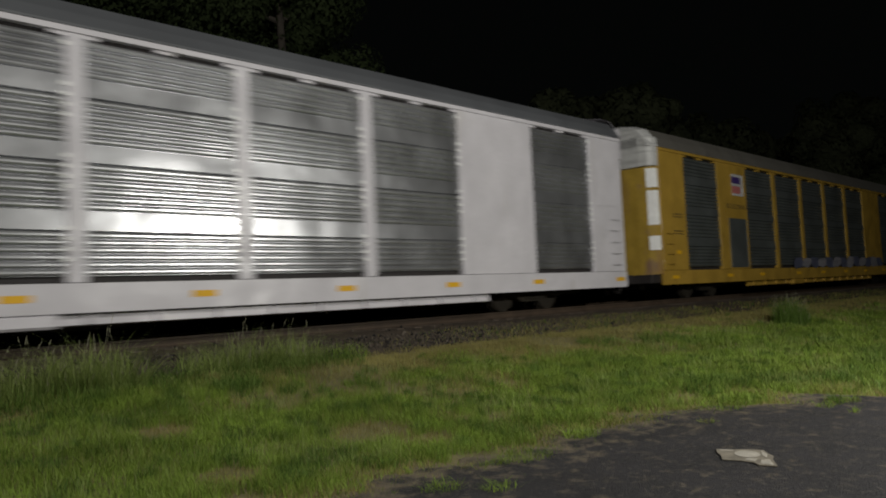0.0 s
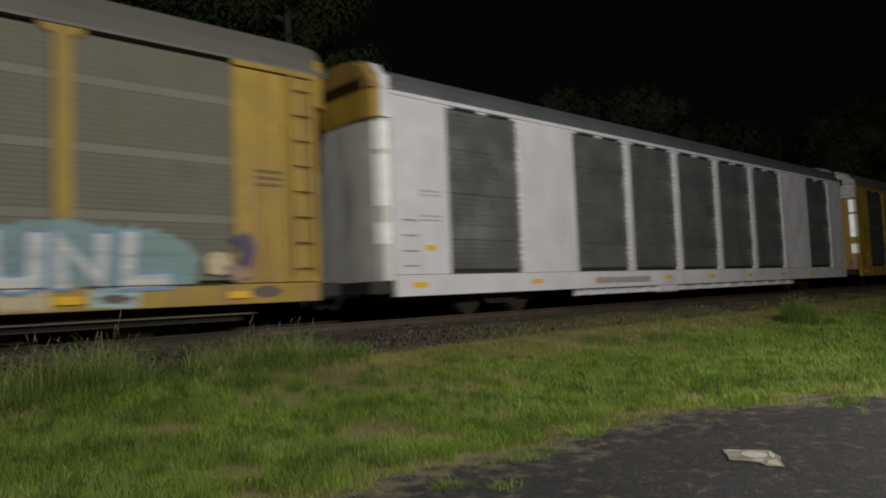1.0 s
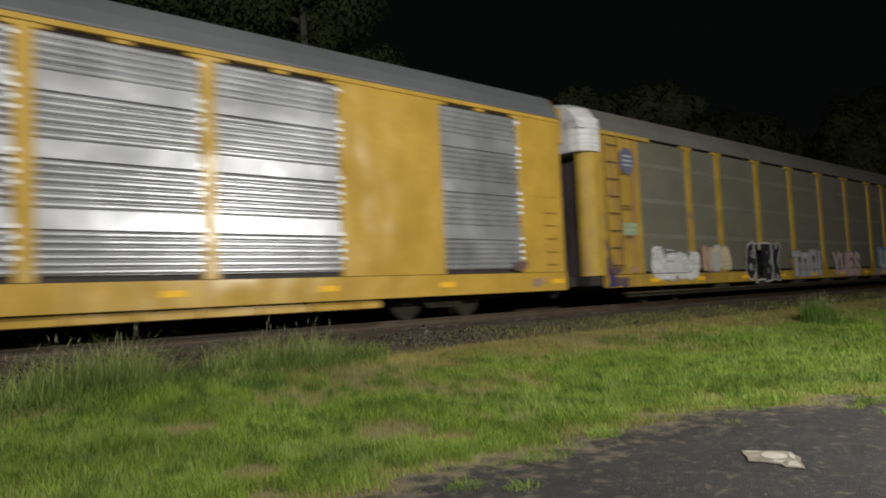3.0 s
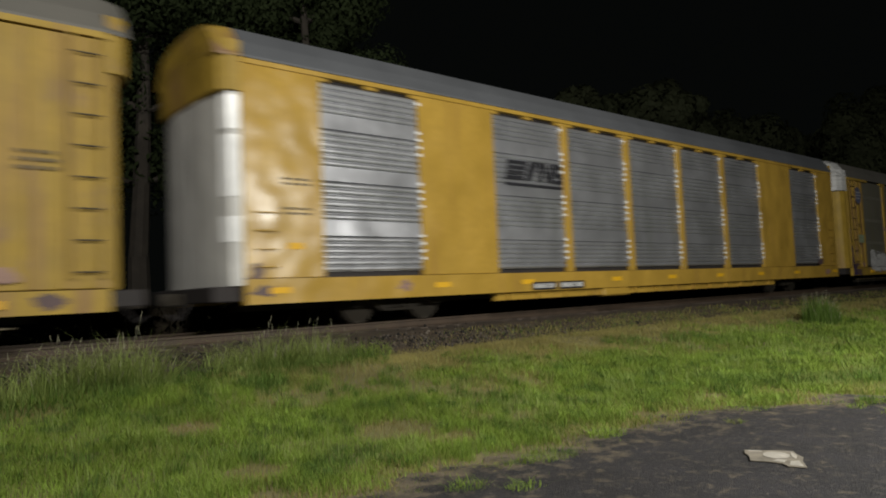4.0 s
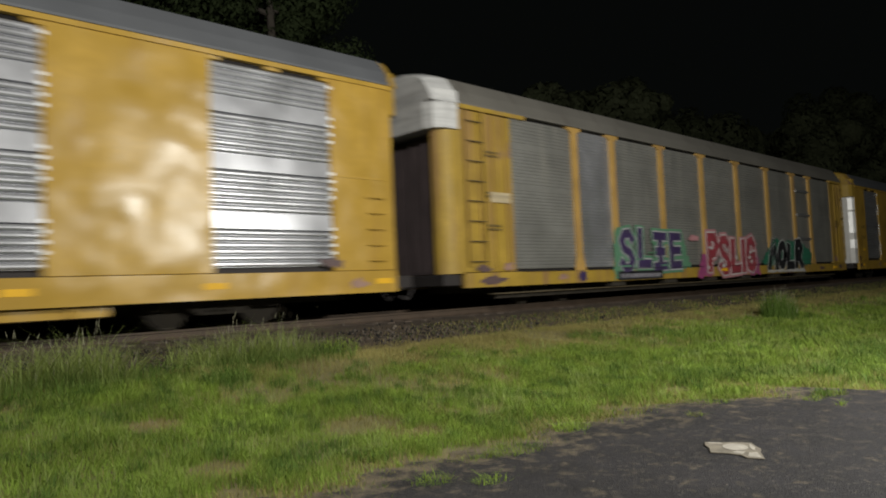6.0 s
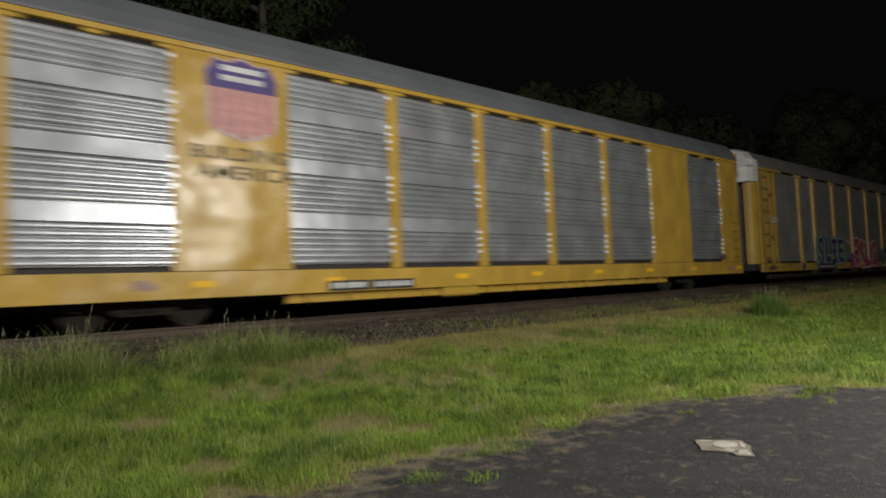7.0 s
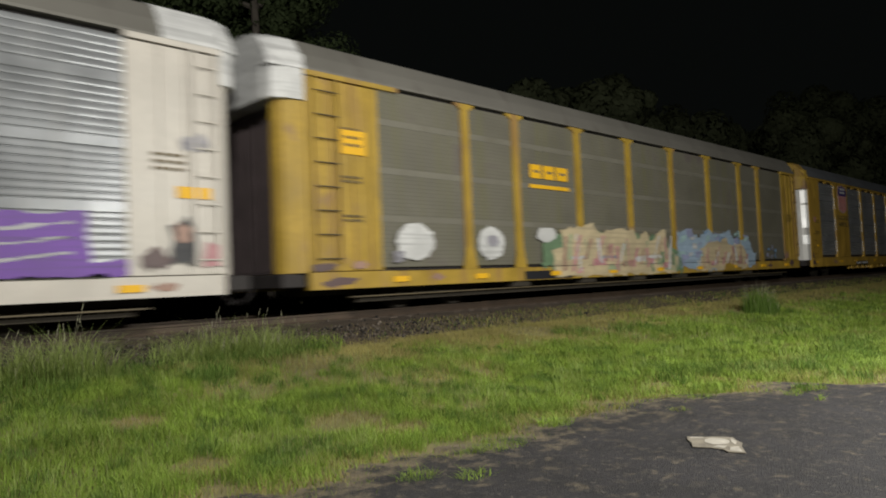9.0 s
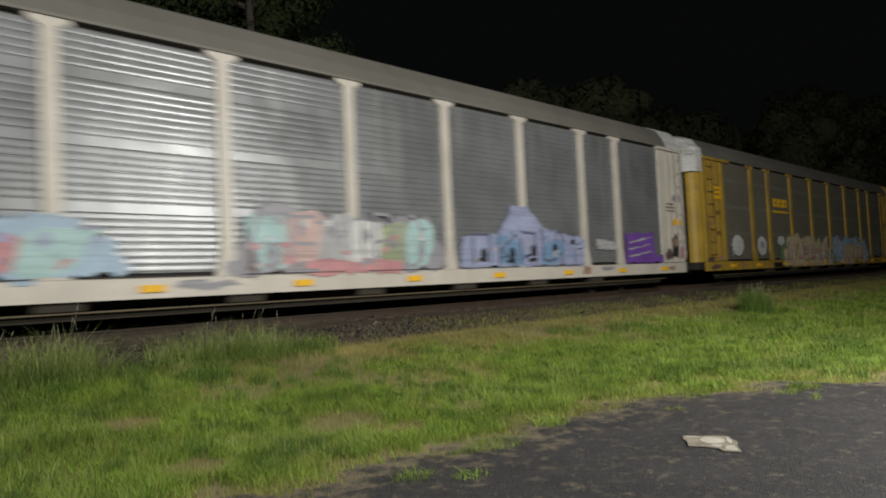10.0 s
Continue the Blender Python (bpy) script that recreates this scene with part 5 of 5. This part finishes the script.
marks(car_h, 9.2, 13.8, 1.1, 2.1, [P_GREY, P_WHITE, P_PINK], 18, 500, .16)
marks(car_h, 15.3, 20.0, 1.1, 1.9, [P_BLUE, P_SILVER, P_LILAC, P_BLACK], 20, 530, .16)
marks(car_h, 3.2, 6.8, 1.1, 1.7, [P_PINK, P_LILAC, P_AQUA], 12, 560, .2)

# shield, slogan and marks on the clean yellow car
half = [(0, 3.42), (.34, 3.5), (.62, 3.62), (.7, 3.8), (.69, 4.4), (.72, 4.62), (.55, 4.9), (.3, 4.86), (0, 4.96)]
ring = [(5.42 + a, b) for a, b in half] + [(5.42 - a, b) for a, b in half[-2:0:-1]]
part("shield", prism(ring, -.012, -.002, "y"), P_PALEPINK, car_f, "shield emblem with a dark top and red stripes")
top = [(5.42 - .69, 4.36), (5.42 + .69, 4.36), (5.42 + .71, 4.6), (5.42 + .53, 4.87), (5.42 + .3, 4.83), (5.42, 4.92), (5.42 - .3, 4.83), (5.42 - .53, 4.87), (5.42 - .71, 4.6)]
part("shield_field", prism(top, -.018, -.013, "y"), NAVY, car_f)
for i in range(2):
    part("emblem_bar", boxed(5.0, 5.84, -.023, -.019, 4.50 + i * .18, 4.60 + i * .18), P_WHITE, car_f)
for i in range(5):
    x = 5.42 + (i - 2) * .26
    part("shield_stripe", boxed(x - .075, x + .075, -.017, -.013, 3.48 + .07 * abs(i - 2), 4.355), LOGORED, car_f)
writing("slogan", "BUILDING", 4.42, 3.06, 1.95, .25, LETTER, car_f, -.002, bold=.02)
writing("slogan", "AMERICA", 4.42, 2.72, 1.95, .25, LETTER, car_f, -.002, bold=.02)
part("data_plate", boxed(7.05, 8.1, -.030, -.022, .66, .86), P_BLACK, car_f, "black plate with pale lettering")
bars("stencil_line", car_f, 7.12, .71, 0.91, 1, .1, P_WHITE, .11, y=-.035, seed=71)
part("data_plate", boxed(8.15, 9.3, -.030, -.022, .66, .86), P_BLACK, car_f, "black plate with pale lettering")
bars("stencil_line", car_f, 8.22, .71, 1.01, 1, .1, P_WHITE, .11, y=-.035, seed=82)
blob("paint_splash", oval(.75, 2.98, .12, .14, 9), P_PINK, car_f, -.006, 120, .02)

# dark bar emblem on the yellow and silver car
for i in range(4):
    z = 3.36 + i * .125
    part("emblem_bar", prism([(6.78 + i * .03, z), (7.42 + i * .05, z), (7.46 + i * .05, z + .09), (6.81 + i * .03, z + .09)], .012, .026, "y"), P_BLACK, car_d)
part("emblem_bar", prism([(7.5, 3.36), (7.72, 3.36), (7.98, 3.84), (7.72, 3.84)], .012, .026, "y"), P_BLACK, car_d)
part("emblem_bar", prism([(8.0, 3.36), (8.14, 3.36), (8.14, 3.84), (8.0, 3.84)], .012, .026, "y"), P_BLACK, car_d)
part("emblem_bar", prism([(8.14, 3.84), (8.25, 3.84), (8.44, 3.36), (8.33, 3.36)], .012, .026, "y"), P_BLACK, car_d)
for a, b, z0, z1 in ((8.42, 8.54, 3.36, 3.84), (8.6, 9.0, 3.72, 3.84), (8.6, 8.74, 3.56, 3.72), (8.6, 9.0, 3.5, 3.6), (8.88, 9.0, 3.4, 3.5), (8.6, 9.0, 3.33, 3.43), (6.8, 9.0, 3.2, 3.27)):
    part("emblem_bar", boxed(a, b, .012, .026, z0, z1), P_BLACK, car_d)
part("data_plate", boxed(7.35, 8.25, -.030, -.022, .66, .86), P_BLACK, car_d, "black plate with pale lettering")
bars("stencil_line", car_d, 7.42, .71, 0.76, 1, .1, P_WHITE, .11, y=-.035, seed=74)
part("data_plate", boxed(8.35, 9.35, -.030, -.022, .66, .86), P_BLACK, car_d, "black plate with pale lettering")
bars("stencil_line", car_d, 8.42, .71, 0.86, 1, .1, P_WHITE, .11, y=-.035, seed=84)

# first yellow car: emblem, small low panel, faint graffiti
part("shield", boxed(5.1, 6.0, -.012, -.002, 3.8, 4.6, bevel=.02), P_WHITE, car_a, "small square emblem")
part("emblem_bar", boxed(5.2, 5.9, -.02, -.013, 4.25, 4.5), NAVY, car_a)
part("emblem_bar", boxed(5.2, 5.9, -.02, -.013, 3.88, 4.15), LOGORED, car_a)
part("low_door", boxed(4.7, 6.1, -.012, -.002, 1.15, 2.95, bevel=.015), DARKPANEL, car_a, "small dark service door")
writing("slogan", "BUILDING", 4.6, 3.3, 1.6, .18, LETTER, car_a, -.002)
scrawl(car_a, 10.5, 22.5, 1.05, 1.6, [P_SLATE, P_GREY], None, 13, 130)


# grime thrown up over the lower corners and the sills
def grime(car, places, seed, mats):
    rnd = random.Random(seed)
    for k, (x, z, w, h, y) in enumerate(places):
        ring = [(x + w * math.cos(q * math.tau / 9) * rnd.uniform(.55, 1.2), max(.66, z + h * math.sin(q * math.tau / 9) * rnd.uniform(.6, 1.2))) for q in range(9)]
        blob("paint_stain", ring, mats[k % len(mats)], car, y - .0006 * k, seed + k, .035)


for car, seed in ((car_c, 610), (car_e, 630), (car_g, 650)):
    grime(car, [(.25, 1.08, .3, .09, -.041), (1.15, 1.12, .22, .1, -.042), (.55, .80, .5, .12, -.025), (25.6, 1.2, .25, .16, -.042), (26.2, .85, .3, .14, -.025), (3.4, .82, .25, .08, -.025), (23.6, .8, .3, .08, -.025)], seed, [P_STAIN, P_TAN])
for car, seed in ((car_d, 670), (car_f, 690)):
    grime(car, [(.35, .86, .3, .13, -.025), (3.55, .88, .22, .1, -.025), (25.3, 1.25, .3, .12, -.004), (25.9, .85, .25, .12, -.025), (.2, 1.2, .14, .2, -.006)], seed, [P_STAIN, P_TAN])
grime(car_h, [(20.4, .85, .3, .13, -.026), (21.6, .88, .35, .1, -.026), (25.6, 1.25, .3, .2, -.044), (26.1, 1.7, .2, .25, -.045), (8.4, .82, .6, .1, -.026), (9.3, 1.2, .12, .3, -.046), (25.8, .8, .3, .1, -.026)], 710, [P_TAN, P_GREY, P_STAIN])


# paint and emblems, spread along each car
for car, k, o in ((car_a, .98, 0.0), (car_c, .978, .05), (car_d, .98, 0.0), (car_e, .978, .28), (car_f, .983, 0.0), (car_g, .982, .02), (car_h, .973, .59)):
    for ob in car.children:
        if ob.name.split("_")[0] in ("graffiti", "paint", "sheet", "emblem", "shield", "slogan", "round", "notice"):
            xs = [v.co.x for v in ob.data.vertices]
            ob.location.x += (k - 1) * (min(xs) + max(xs)) / 2 + o


# small unevenness of the train's run, in metres at a time
DRIFT = {0.0: .13, 4.5: .15, 5.0: -.29, 5.5: -.29, 6.0: -.2, 6.5: -.1, 7.0: -.08}


def motions():
    for car, x in CARS:
        walk(car, [(i * .5, pose(x + SPEED * i * .5 + DRIFT.get(i * .5, 0.0), SIDE, CARZ)) for i in range(21)])
    step = math.degrees(SPEED / FPS / .42)
    for wheels in SETS:
        at = wheels.matrix_basis.translation.copy()
        walk(wheels, [(i / FPS, pose(*at) @ pose(0, 0, 0, 0, (step * i) % 360, 0)) for i in range(int(10 * FPS) + 1)])


motions()
